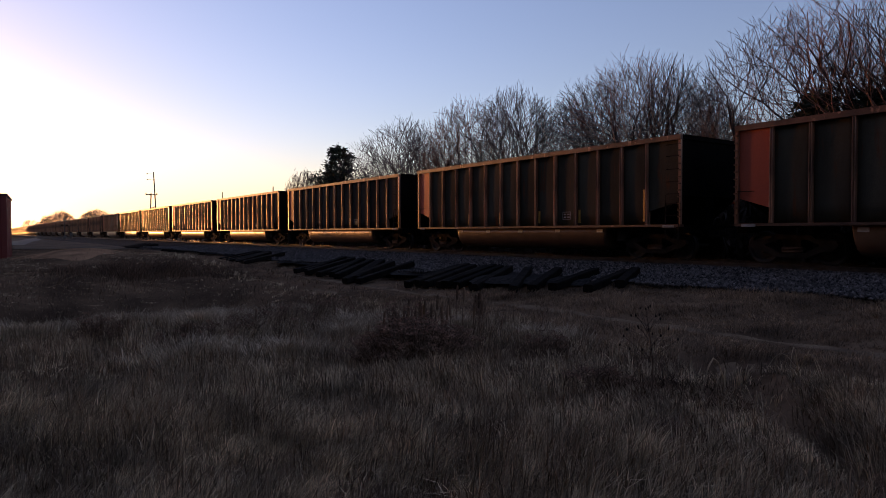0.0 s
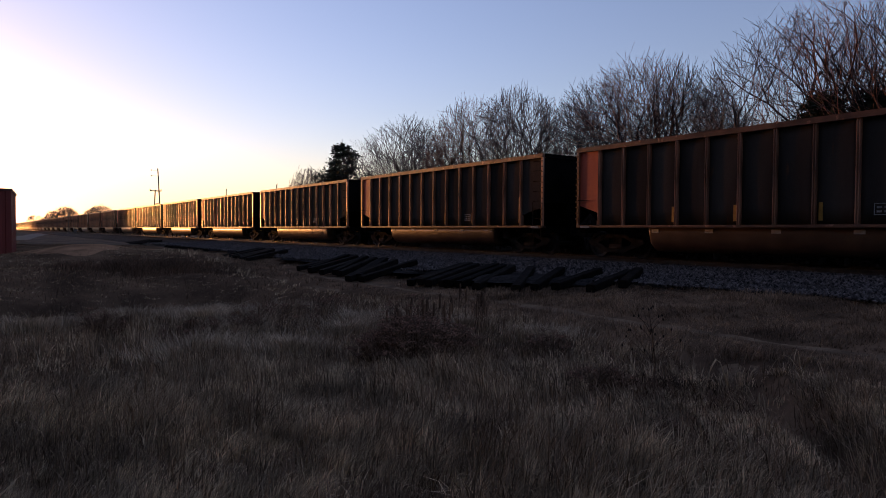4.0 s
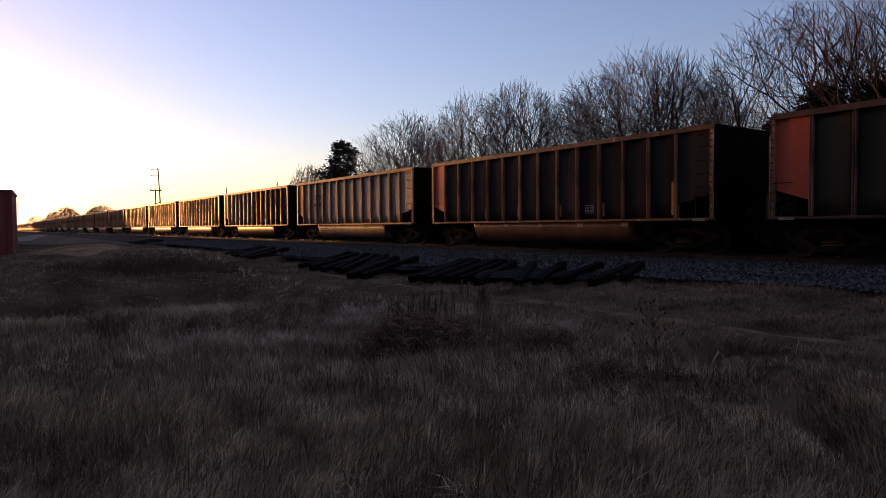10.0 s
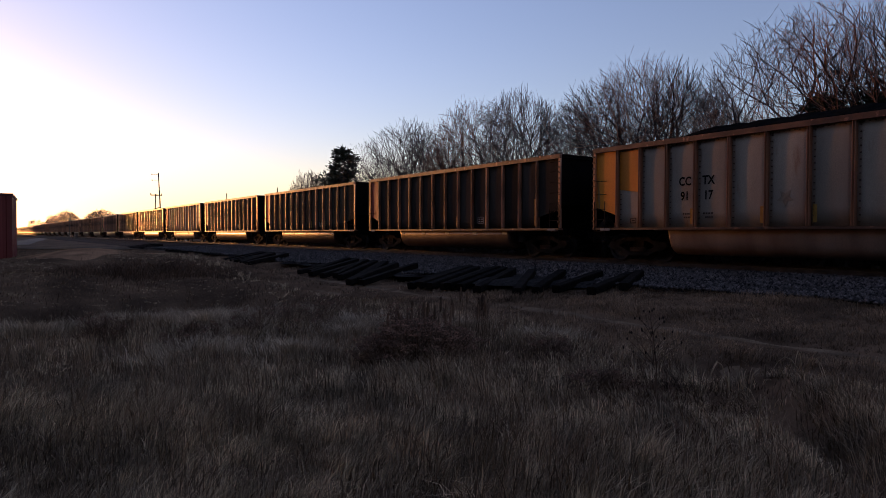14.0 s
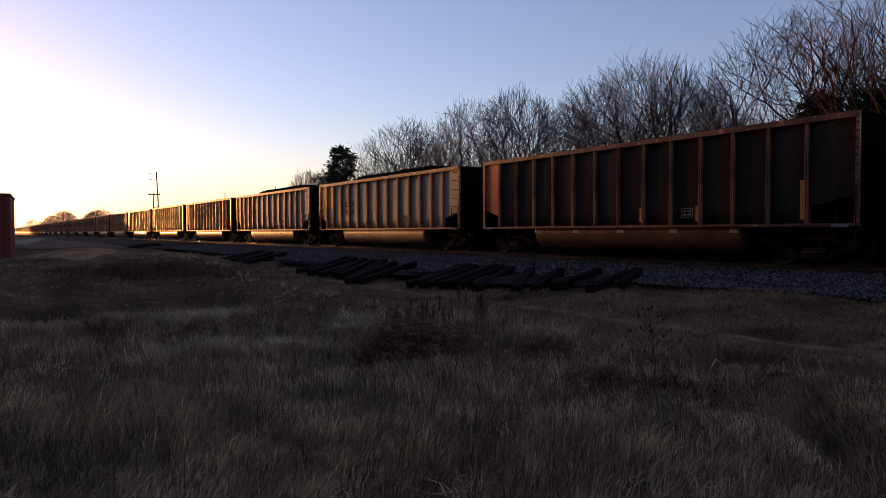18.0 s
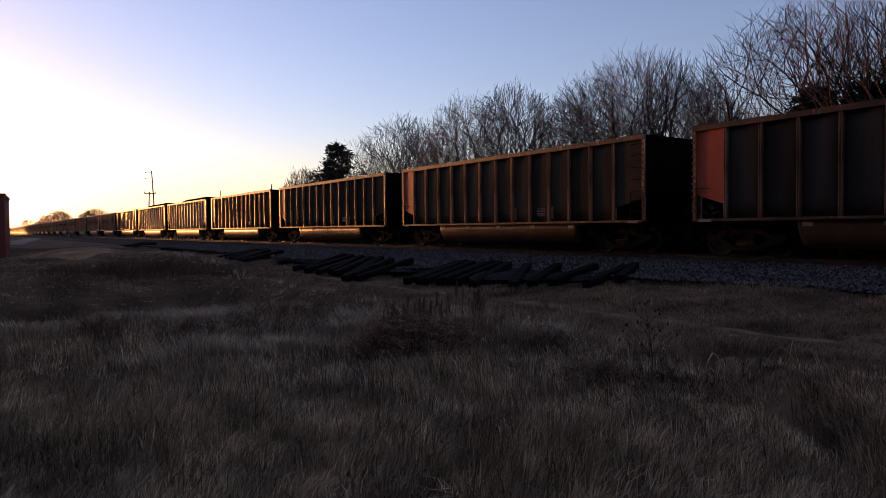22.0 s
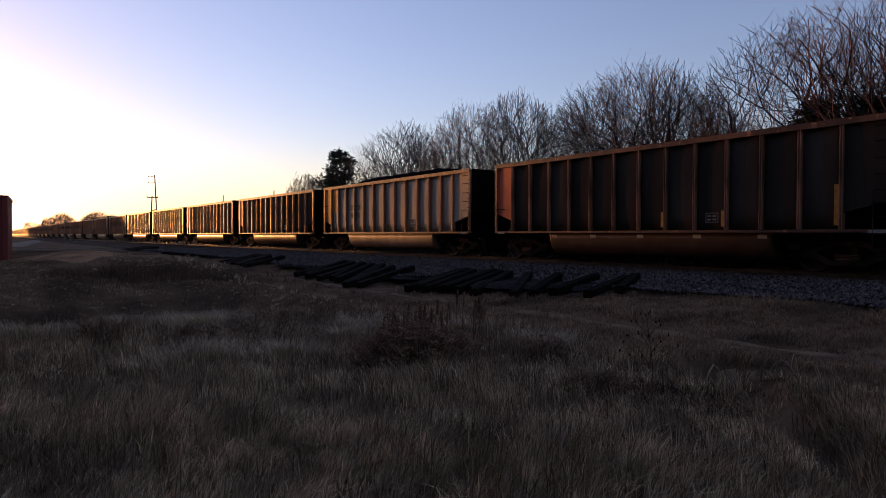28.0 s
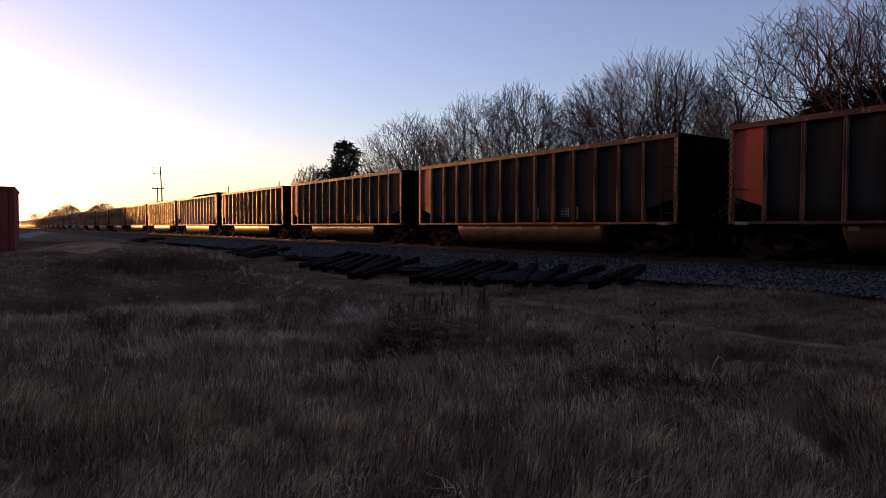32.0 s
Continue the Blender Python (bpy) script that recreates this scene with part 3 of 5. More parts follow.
        if look_of == "pale_yellow":
            # the paint runs on over the upper half of the first bay
            part("paint_patch", keep("paint_patch", lambda: Shape().loft([[(x, y, z) for y, z in ((posts[0] - 0.07, TOP - 0.2), (posts[0] - 0.07, 2.38), (posts[1] + 0.3, 2.30), (posts[1] + 0.09, 2.28), (posts[1] + 0.09, TOP - 0.2))] for x in (-1.494, -1.488)]), M_YELLOW), M_YELLOW, car, "yellow paint on the first bay")

            def rivets():
                s = Shape()
                for m in range(15):
                    z = SILL + 0.12 + 0.168 * m
                    s.loft([[(-1.45, -0.018, z - 0.018), (-1.45, 0.018, z - 0.018), (-1.45, 0.018, z + 0.018), (-1.45, -0.018, z + 0.018)], [(-1.503, -0.011, z - 0.011), (-1.503, 0.011, z - 0.011), (-1.503, 0.011, z + 0.011), (-1.503, -0.011, z + 0.011)]])
                return s

            def rivet_line():
                s = Shape()
                for m in range(6):
                    y = -0.17 - 0.135 * m
                    s.loft([[(-1.44, y - 0.016, -0.016), (-1.44, y + 0.016, -0.016), (-1.44, y + 0.016, 0.016), (-1.44, y - 0.016, 0.016)], [(-1.483, y - 0.01, -0.01), (-1.483, y + 0.01, -0.01), (-1.483, y + 0.01, 0.01), (-1.483, y - 0.01, 0.01)]])
                return s
            for k in range(N_POST):
                tagged(part("rivet_row", keep("rivet_row", rivets, M_CHORD), M_CHORD, car), kind="stuff").location = (0, posts[k] - 0.12, 0)
                if k < N_POST - 1:
                    tagged(part("rivet_row", keep("rivet_row/line", rivet_line, M_CHORD), M_CHORD, car), kind="stuff").location = (0, posts[k], TOP - 0.19)
        plate = keep("tub_plate", lambda: Shape().box(-0.01, 0.0, -0.13, 0.13, 0, 0.11), M_WHITE)
        for y in () if riveted else (-3.22, -5.1, -7.1, -9.15, -11.15):
            part("tub_plate", plate, M_WHITE, car, "pale marker plate").location = (-1.40, y, SILL - 0.22)
        part("sill_plate", keep("sill_plate", lambda: Shape().box(-0.01, 0, -0.2, 0.2, 0, 0.075), M_STENCIL), M_STENCIL, car, "faded white sill marker").location = (-1.592, -BODY + 0.42, SILL - 0.075)
        part("sill_plate", shared["sill_plate"], M_STENCIL, car, "faded white sill marker").location = (-1.592, -0.42, SILL - 0.075)

        def stencil():
            s = Shape()
            for y0, y1, z0, z1 in ((-0.2, 0.2, 0, 0.018), (-0.2, 0.2, 0.262, 0.28), (-0.2, -0.182, 0.018, 0.262), (0.182, 0.2, 0.018, 0.262), (-0.14, -0.02, 0.06, 0.11), (0.03, 0.14, 0.06, 0.11), (-0.14, -0.02, 0.16, 0.21), (0.03, 0.14, 0.16, 0.21)):
                s.box(-0.005, 0, y0, y1, z0, z1)
            return s
        if riveted:
            part("data_panel", keep("data_panel", lambda: Shape().box(-0.004, 0, -0.22, 0.22, -0.02, 0.30), M_BLACK), M_BLACK, car, "black data panel").location = (-1.490, posts[8] - 0.55, SILL + 0.34)
        part("stencil_box", keep(f"stencil_box/{tint}", stencil, M_STENCIL if not pale else M_WHITE), M_STENCIL, car, "stencilled data box").location = (-1.494, posts[8] - 0.55, SILL + (0.34 if riveted else 0.24))

        def rods():
            s = Shape().tube([(-0.9, -2.4, 0.62), (-0.9, -BODY + 2.4, 0.62)], 0.02, 5)
            return s.box(-1.2, -0.75, -BODY + 2.35, -BODY + 2.75, 0.6, 0.95, 0.06)
        part("brake_rigging", keep("brake_rigging", rods, M_IRON), M_IRON, car)
    return car


WRITING = {4: ("CC", "TX", "80", "63"), 8: ("CC", "TX", "91", "17"), 9: ("CC", "TX", "90", "60"), 15: ("CC", "TX", "90", "51")}
PALE = {4: "pale_red", 8: "pale_yellow", 9: "pale_yellow", 15: "pale_yellow", -7: "pale_red", 0: "worn", -1: "worn", 6: "worn", 12: "worn", 17: "worn"}
FIRST, LAST = -36, 22
prototypes, cars = {}, {}
for n in range(FIRST, LAST + 1):
    kind = PALE.get(n, "dark")
    close = n >= -9
    rise = 0.42 if kind == "pale_yellow" else 0.06 if kind == "pale_red" else (0.16, 0.22, 0.12)[n % 3]
    strips = (((3, 1), (5, 1), (7, -1), (9, -1)), ((7, 1), (9, 1), (12, 2)), ((3, 1), (5, 1), (7, -1), (9, -1), (12, 2)))[n % 3]
    key = (kind, close, rise)
    if key not in prototypes:
        prototypes[key] = cars[n] = coal_car(kind, close, rise, strips)
    else:
        cars[n] = copy_thing(prototypes[key], pose(0, 0, 0))
for n, (a, b, c, d) in WRITING.items():
    yellow = PALE[n] == "pale_yellow"
    at, up, ahead = (RIVETED_Y[3], 2.38, 0.36) if yellow else (POST_Y[2], 2.65, 0.28)
    for text, y, z in ((a, at + ahead, up), (b, at - 0.42, up), (c, at + ahead, up - 0.44), (d, at - 0.42, up - 0.44)):
        letters(text, 0.36 if yellow else 0.39, M_BLACK, cars[n], (-1.498, y, z))
    # small print that cannot be read
    small = Shape()
    for k, (y, wide) in enumerate(((0.30, 0.30), (0.28, 0.24), (-0.40, 0.34), (-0.44, 0.26))):
        for m in range(4):
            small.box(-0.004, 0, at + y - wide / 2 + m * wide / 4, at + y - wide / 2 + (m + 0.72) * wide / 4, 1.50 - 0.11 * (k % 2), 1.55 - 0.11 * (k % 2))
    part("small_print", small, M_PRINT, cars[n], "faded line of small print").location = (-1.492, 0, 0)
    box = Shape()
    for y0, y1, z0, z1 in ((-0.12, 0.12, 0, 0.03), (-0.12, 0.12, 0.15, 0.18), (-0.12, -0.09, 0.03, 0.15), (0.09, 0.12, 0.03, 0.15), (-0.06, 0.06, 0.07, 0.11)):
        box.box(-0.004, 0, y0, y1, z0, z1)
    part("stencil_box", box, M_PRINT, cars[n], "small stencilled box").location = (-1.492, POST_Y[0] - 0.5, SILL + 0.16)
    if n == 8:
        blot = [((0.24 if k % 2 else 0.11) * math.sin(math.pi * k / 5), (0.24 if k % 2 else 0.11) * math.cos(math.pi * k / 5)) for k in range(10)]
        part("emblem", Shape().loft([[(x, y, z) for y, z in blot] for x in (-0.006, 0.004)]), M_SMUDGE, cars[n], "faded dark emblem shape").location = (-1.492, RIVETED_Y[5] - 0.5, SILL + 0.78)
    if not yellow:
        marks, lines = Shape(), Shape()
        for k in (3, 6, 9):
            for m in range(7):
                marks.box(-0.004, 0, POST_Y[k] - 0.19, POST_Y[k] - 0.11, 3.42 - 0.085 * m, 3.47 - 0.085 * m)
        part("stencil_column", marks, M_PRINT, cars[n], "columns of short dark marks").location = (-1.492, 0, 0)
        for y0 in (-3.7, -9.2):
            for m in range(6):
                for z in (0.90, 0.83):
                    lines.box(-0.006, 0, y0 - 0.12 * m - 0.09, y0 - 0.12 * m, z, z + 0.035)
        part("tub_print", lines, M_PRINT, cars[n], "faded lines of print on the tub").location = (-1.392, 0, 0)


# ---- timber ties lying on the shoulder ----
def tie_shape(seed):
    r = random.Random(seed)
    s = Shape()
    rings = []
    for y in (-1.3, -1.29, -0.4, 0.5, 1.29, 1.3):
        c = 0.02 if abs(y) < 1.295 else 0.03
        w, h = 0.115 + r.uniform(-0.006, 0.004), 0.09 + r.uniform(-0.005, 0.005)
        rings.append([(-w + c, y, -h), (w - c, y, -h), (w, y, -h + c), (w, y, h - c), (w - c, y, h), (-w + c, y, h), (-w, y, h - c), (-w, y, -h + c)])
    return s.loft(rings)


TIE_MESH = [tie_shape(i).mesh("old_tie", M_TIE) for i in range(4)]


def bed_height(x, y):
    return float(bed_surface(x, y)) if x > float(ballast_edge(y)) else float(height(x, y))


def lay_tie(x, y, turn, lift=0.0, length=1.0):
    """A tie with its middle at (x, y); turn 90 points it across the track."""
    q = radians(turn)
    dx, dy = math.sin(q) * 1.2, math.cos(q) * 1.2
    za, zb = bed_height(x + dx, y + dy), bed_height(x - dx, y - dy)
    turn += 10 * math.sin(7.3 * x + 3.1 * y)
    tilt = math.degrees(math.atan2(za - zb, 2.4))
    m = Matrix.Translation((x, y, (za + zb) / 2 + 0.13 + lift)) @ pose(0, 0, 0, 0, 0, -turn) @ pose(0, 0, 0, tilt)
    ob = thing("old_tie", TIE_MESH[(int(x * 10) + int(y * 10)) % 4], M_TIE, m, "discarded black creosoted railway tie on the ballast shoulder", "railway tie", "discarded ties")
    return ob


TIES = [
    # x, y, turn, lift
    (10.87, 15.75, 66, 0), (11.13, 15.33, 68, 0.0), (11.27, 14.85, 64, 0.0), (11.43, 14.38, 60, 0.0), (11.37, 13.75, 62, 0.0), (11.60, 12.85, 60, 0), (11.95, 12.30, 62, 0.0),
    (12.4, 11.7, 62, 0), (12.6, 10.8, 72, 0), (13.35, 10.8, 68, 0),
    (10.86, 23.3, 72, 0), (10.75, 22.4, 70, 0.0), (10.7, 21.4, 66, 0.0), (10.75, 20.5, 62, 0), (10.5, 19.4, 62, 0), (10.4, 18.8, 58, 0), (10.6, 18.1, 62, 0),
    (11.1, 33.6, 64, 0), (11.1, 32.7, 66, 0), (11.1, 31.8, 63, 0), (11.31, 30.96, 62, 0.0), (11.2, 34.6, 66, 0),
    (10.2, 41.5, 70, 0), (10.4, 42.6, 78, 0), (11.8, 62.0, 74, 0), (11.9, 63.5, 70, 0), (11.9, 65.0, 76, 0), (11.9, 66.6, 72, 0),
]
for k, (x, y, turn, lift) in enumerate(TIES):
    lay_tie(x, y, turn, lift)
    if k in (0, 2, 10, 12, 14, 18):
        # the gap to the next one is filled by another
        x2, y2, turn2, _ = TIES[k + 1]
        lay_tie((x + x2) / 2 + 0.12 * math.sin(5 * k), (y + y2) / 2, (turn + turn2) / 2 + 3 * math.sin(3 * k), 0.03)


# ---- bare trees behind the track ----
def tree_segments(seed, tall, spread, stems=5, levels=7):
    """Branch pieces (from, to, radii): limbs that spread from a short trunk and fork again and again, the twigs ending at a round uneven crown."""
    r = random.Random(seed)
    out = []
    wob = [r.uniform(0, 6.28) for _ in range(4)]
    share = (0.25, 0.25, 0.25, 0.27, 0.30, 0.34, 0.38, 0.42, 0.5)
    steps = (4, 4, 3, 3, 2, 2, 2, 2, 2)

    def room(p, d):
        """How far a limb may go from p along d before it leaves the crown."""
        turn = math.atan2(p.y + d.y, p.x + d.x)
        k = 1 + 0.10 * math.sin(2 * turn + wob[0] + 3 * d.z) + 0.08 * math.sin(5 * turn + wob[1] - 4 * d.z) + r.gauss(0, 0.03)
        a = Vector((p.x / spread, p.y / spread, (p.z - 0.5) / 0.5)) / k
        b = Vector((d.x / spread, d.y / spread, d.z / 0.5)) / k
        aa, ab, bb = a.dot(a) - 1, a.dot(b), b.dot(b)
        return max(0.0, (-ab + math.sqrt(max(0.0, ab * ab - aa * bb))) / bb)

    def grow(p, d, radius, level):
        reach = room(p, d)
        if reach < 0.008 or (level > 4 and r.random() < 0.085):
            return
        length = reach * min(0.95, share[level] * r.uniform(0.7, 1.35))
        n = steps[level]
        for i in range(n):
            d = (d + Vector((r.gauss(0, 0.13), r.gauss(0, 0.13), r.gauss(0.02, 0.09)))).normalized()
            q = p + d * (length / n)
            out.append((p, q, radius * (1 - 0.25 * i / n), radius * (1 - 0.25 * (i + 1) / n)))
            p = q
        if level + 1 >= levels:
            return
        x = d.orthogonal().normalized()
        y = d.cross(x)
        away = Vector((p.x, p.y, 0)) * (0.9 / spread)
        turn = r.uniform(0, 6.28)
        kids = 3 if r.random() < (0.3, 0.35, 0.3, 0.2, 0.15, 0.12, 0.12, 0.1, 0)[level] else 2
        for k in range(kids):
            lean = (r.uniform(0.12, 0.36) if k == 0 else r.uniform(0.50, 0.90)) * (1 if level < 4 else 0.85)
            q = turn + 6.28 * k / kids + r.uniform(-0.5, 0.5)
            way = d + (x * math.cos(q) + y * math.sin(q)) * lean + away * 0.13 + Vector((0, 0, 0.05))
            if level < 3 and way.z < 0.1:
                way.z = 0.1 + r.uniform(0, 0.25)
            grow(p, way.normalized(), radius * (0.76 if k == 0 else 0.64), level + 1)

    fork = r.uniform(0.05, 0.13)
    out.append((Vector((0, 0, -0.04)), Vector((0, 0, fork)), 0.019, 0.014))
    for k in range(stems):
        q = 6.28 * k / stems + r.uniform(-0.4, 0.4)
        o = (0.10 + 1.05 * ((k * 0.618 + 0.3) % 1.0)) * min(1.0, 2.6 * spread)
        grow(Vector((0, 0, fork * r.uniform(0.5, 1.0))), Vector((o * math.cos(q), o * math.sin(q), 1)).normalized(), 0.0122 * r.uniform(0.75, 1.25), 0)
    return [(a * tall, b * tall, ra * tall, rb * tall) for a, b, ra, rb in out]


def tubes(segs, thinnest):
    """Three-sided tapered tubes for all pieces, in one go."""
    a = np.array([s[0][:] for s in segs])
    b = np.array([s[1][:] for s in segs])
    ra = np.maximum(np.array([s[2] for s in segs]), thinnest)
    rb = np.maximum(np.array([s[3] for s in segs]), thinnest)
    d = b - a
    d /= np.linalg.norm(d, axis=1, keepdims=True) + 1e-9
    ref = np.where(np.abs(d[:, 2:3]) > 0.9, np.array([[1.0, 0, 0]]), np.array([[0, 0, 1.0]]))
    u = np.cross(d, ref)
    u /= np.linalg.norm(u, axis=1, keepdims=True) + 1e-9
    w = np.cross(d, u)
    ring = []
    for c, rad in ((a, ra), (b, rb)):
        for j in range(3):
            q = 2 * np.pi * j / 3
            ring.append(c + rad[:, None] * (np.cos(q) * u + np.sin(q) * w))
    v = np.stack(ring, 1).reshape(-1, 3)
    f = np.array([(0, 1, 4, 3), (1, 2, 5, 4), (2, 0, 3, 5)])
    return v, (f[None] + 6 * np.arange(len(segs))[:, None, None]).reshape(-1, 4)


def bare_tree(seed, tall, spread, place, bark, label, stems=5, levels=7, thinnest=0.012, turn=0):
    segs = tree_segments(seed, tall, spread, stems, levels)
    cut = 0.03 * tall / 10
    thick = [s for s in segs if s[2] > cut]
    thin = [s for s in segs if s[2] <= cut]
    x, y = place
    tree = empty("bare_tree", pose(x, y, float(height(x, y)), 0, 0, turn), label, "tree", "trees behind the track")
    v, f = tubes(thick, thinnest)
    part("trunk", big_mesh("trunk", v, f, M_BARK, True), M_BARK, tree, "stems and main limbs")
    v, f = tubes(thin, thinnest)
    part("crown", big_mesh("crown", v, f, bark), bark, tree, "crown of fine bare twigs")
    return tree


BARE = "leafless winter tree with fine grey-brown twigs behind the track"
RED = "leafless winter tree with twigs reddened for warm light behind the track"
TREES = [
    # seed, height, spread, x, y, stems, reddened for warm light
    (26, 9.0, 0.28, 32.0, 73.6, 7, 0), (23, 8.2, 0.32, 33.0, 69.6, 6, 0),
    (22, 10.9, 0.29, 32.0, 58.9, 5, 0), (21, 12.1, 0.36, 32.5, 52.8, 7, 0), (20, 10.9, 0.28, 32.0, 47.2, 5, 0),
    (16, 12.2, 0.36, 32.5, 41.8, 7, 1), (12, 11.9, 0.35, 32.0, 36.4, 7, 0), (10, 10.7, 0.28, 33.0, 32.8, 5, 1),
    (8, 11.6, 0.28, 32.5, 29.2, 6, 0), (7, 12.1, 0.37, 32.5, 25.6, 8, 1), (5, 11.0, 0.30, 32.0, 22.1, 6, 0),
    (25, 8.5, 0.30, 31.5, 19.8, 5, 1),
    (1, 12.4, 0.35, 32.0, 16.3, 6, 0), (3, 12.7, 0.37, 31.5, 13.1, 6, 1), (2, 12.6, 0.34, 32.8, 11.4, 6, 0), (24, 13.0, 0.36, 33.0, 9.0, 6, 1),
]
for seed, tall, spread, x, y, stems, red in TREES:
    bare_tree(seed, tall, spread, (x, y), M_BARK_RED if red else M_BARK, RED if red else BARE, stems=stems, levels=9, thinnest=0.0066 if y < 34 else 0.009 if y < 62 else 0.015)


def cedar(seed, tall, place, label="dark evergreen cedar tree beyond the track", group="trees behind the track", slim=0.2):
    """An uneven conifer: trunk, limbs and pads of needle sprays with gaps between them."""
    r = np.random.default_rng(seed)
    x, y = place
    tree = empty("cedar", pose(x, y, float(height(x, y))), label, "tree", group)
    s = Shape().tube([(0, 0, -0.3), (0.05, 0, tall * 0.5), (0, 0, tall * 0.97)], [0.022 * tall, 0.013 * tall, 0.02], 7)
    pads, per = 96, 90
    h = np.linspace(0.10, 0.985, pads) + r.normal(0, 0.012, pads)
    wide = tall * slim * np.clip(1 - h ** 2.6, 0, 1) ** 0.75 * r.uniform(0.55, 1.25, pads) + 0.08
    ang = 2.4 * np.arange(pads) + r.normal(0, 0.5, pads)
    far = wide * r.uniform(0.45, 1.0, pads)
    for k in range(pads):
        tip = (far[k] * math.cos(ang[k]), far[k] * math.sin(ang[k]), tall * h[k])
        if far[k] > 0.6:
            s.tube([(0, 0, tip[2] - far[k] * 0.15), tip], [0.04, 0.012], 4)
    part("trunk", s, M_BARK, tree)
    centre = np.stack([far * np.cos(ang), far * np.sin(ang), tall * h], 1)
    size_of = (0.28 + 0.42 * wide)[:, None, None] * np.array([[[0.62, 0.62, 0.34]]])
    c = (centre[:, None] + r.normal(0, 1, (pads, per, 3)) * size_of * 0.62).reshape(-1, 3)
    n = len(c)
    out = np.repeat(np.stack([np.cos(ang), np.sin(ang), np.full(pads, 0.25)], 1), per, 0) + r.normal(0, 0.55, (n, 3))
    out /= np.linalg.norm(out, axis=1, keepdims=True)
    side = np.cross(out, r.normal(size=(n, 3)))
    side /= np.linalg.norm(side, axis=1, keepdims=True)
    size = r.uniform(0.12, 0.32, (n, 1)) * (tall / 10) ** 0.5
    v = np.stack([c - side * size * 0.30, c + side * size * 0.30, c + out * size * 1.4], 1).reshape(-1, 3)
    part("crown", big_mesh("crown", v, np.arange(3 * n).reshape(-1, 3), M_NEEDLE), M_NEEDLE, tree, "dark needle sprays")
    return tree


cedar(3, 10.5, (32.0, 64.4), slim=0.28)
cedar(5, 8.2, (32.5, 67.0), slim=0.30)
cedar(8, 6.5, (30.3, 16.0), slim=0.27)
cedar(9, 7.5, (30.0, 14.0), slim=0.27)
cedar(10, 7.4, (30.6, 12.2), slim=0.27)
cedar(14, 7.2, (30.2, 10.2), slim=0.27)
# unseen evergreens, added beside and behind the camera to shade field and near cars
ADDED_CEDAR = "dark evergreen cedar added out of view to cast shade"
sky_screen_tree = cedar(12, 19.0, (-12.0, 44.0), ADDED_CEDAR, "trees along the field", 0.26)
shade_tree = cedar(11, 9.0, (-6.2, 40.0), ADDED_CEDAR, "trees along the field", 0.34)
# bare trees added out of sight, to let only part of the sun through
sun_screen_trees = [bare_tree(70 + k, 9.6, 0.42, (-7.0, 101.0 + 2.0 * k), M_BARK, "leafless tree added out of view to thin the sunlight", stems=5, levels=6, thinnest=0.014) for k in range(2)]
for ob in sun_screen_trees:
    ob["group"] = "trees along the field"
for i in range(1, 25):
    if 14 <= i <= 23:  # a gap in the row
        continue
    copy_thing(shade_tree, pose(-6.2 - 0.8 * math.sin(2.3 * i), 40.0 + 2.5 * i, -0.15, 0, 0, 47 * i))
for i, y in enumerate((106.5, 113, 120, 129, 146)):
    copy_thing(sun_screen_trees[i % 2], pose(-6.6 - 1.2 * (i % 2), y, -0.2, 0, 0, 71 * i))
# more unseen evergreens, added to shade the far cars
for i in range(50):
    copy_thing(shade_tree, pose(-6.5 - 1.0 * math.sin(1.9 * i), 228.0 + 4.0 * i, -0.15, 0, 0, 61 * i))
# tall row added behind the camera, keeping low sky light off the car sides
for i in range(34):
    copy_thing(sky_screen_tree, pose(-12.0 - 1.2 * math.sin(1.7 * i), -62.0 + 3.0 * i, -0.75, 0, 0, 53 * i))


def thicket(x, y, turn, seed, tall=1.0, wide=1.0, done={}):
    """A dense low tangle of brush: under the trees, and unseen beside the field to block sun."""
    if "me" not in done:
        r = np.random.default_rng(seed)
        n = 4200
        c = np.stack([r.uniform(-2.6, 2.6, n), r.uniform(-1.4, 1.4, n), 3.0 * r.uniform(0, 1, n) ** 1.15], 1)
        c[:, 2] *= 0.75 + 0.25 * np.sin(2.1 * c[:, 0] + 1) * np.cos(1.3 * c[:, 1])
        d = r.normal(size=(n, 3)) + np.array([[0, 0, 0.9]])
        d /= np.linalg.norm(d, axis=1, keepdims=True)
        side = np.cross(d, r.normal(size=(n, 3)))
        side /= np.linalg.norm(side, axis=1, keepdims=True)
        size = r.uniform(0.12, 0.42, (n, 1))
        v = np.stack([c - side * size * 0.18, c + side * size * 0.18, c + d * size * 1.4], 1).reshape(-1, 3)
        done["me"] = big_mesh("thicket", v, np.arange(3 * n).reshape(-1, 3), M_BRUSH)
    m = pose(x, y, float(height(x, y)) - 0.05, 0, 0, turn) @ Matrix.Diagonal((wide, wide, tall, 1))
    thing("thicket", done["me"], M_BRUSH, m, "tangle of dead brown brush and twigs, added to screen light", "brush", "brush")


# brush added behind the track, so no bright sky shows between the cars
for i in range(44):
    thicket(26.5 + 1.6 * (i % 2) + 0.5 * math.sin(i), 3.0 + 2.0 * i, 90 + 17 * math.sin(3 * i), 6)
for i in range(20):
    thicket(28.8 + 0.6 * math.sin(2 * i), -9.0 + 2.1 * i, 90 + 15 * math.sin(3 * i), 6, 1.15)
for i in range(18):
    thicket(24.8 + 0.4 * math.sin(2 * i), 2.0 + 1.15 * i, 90 + 15 * math.sin(3 * i), 6, 1.5)
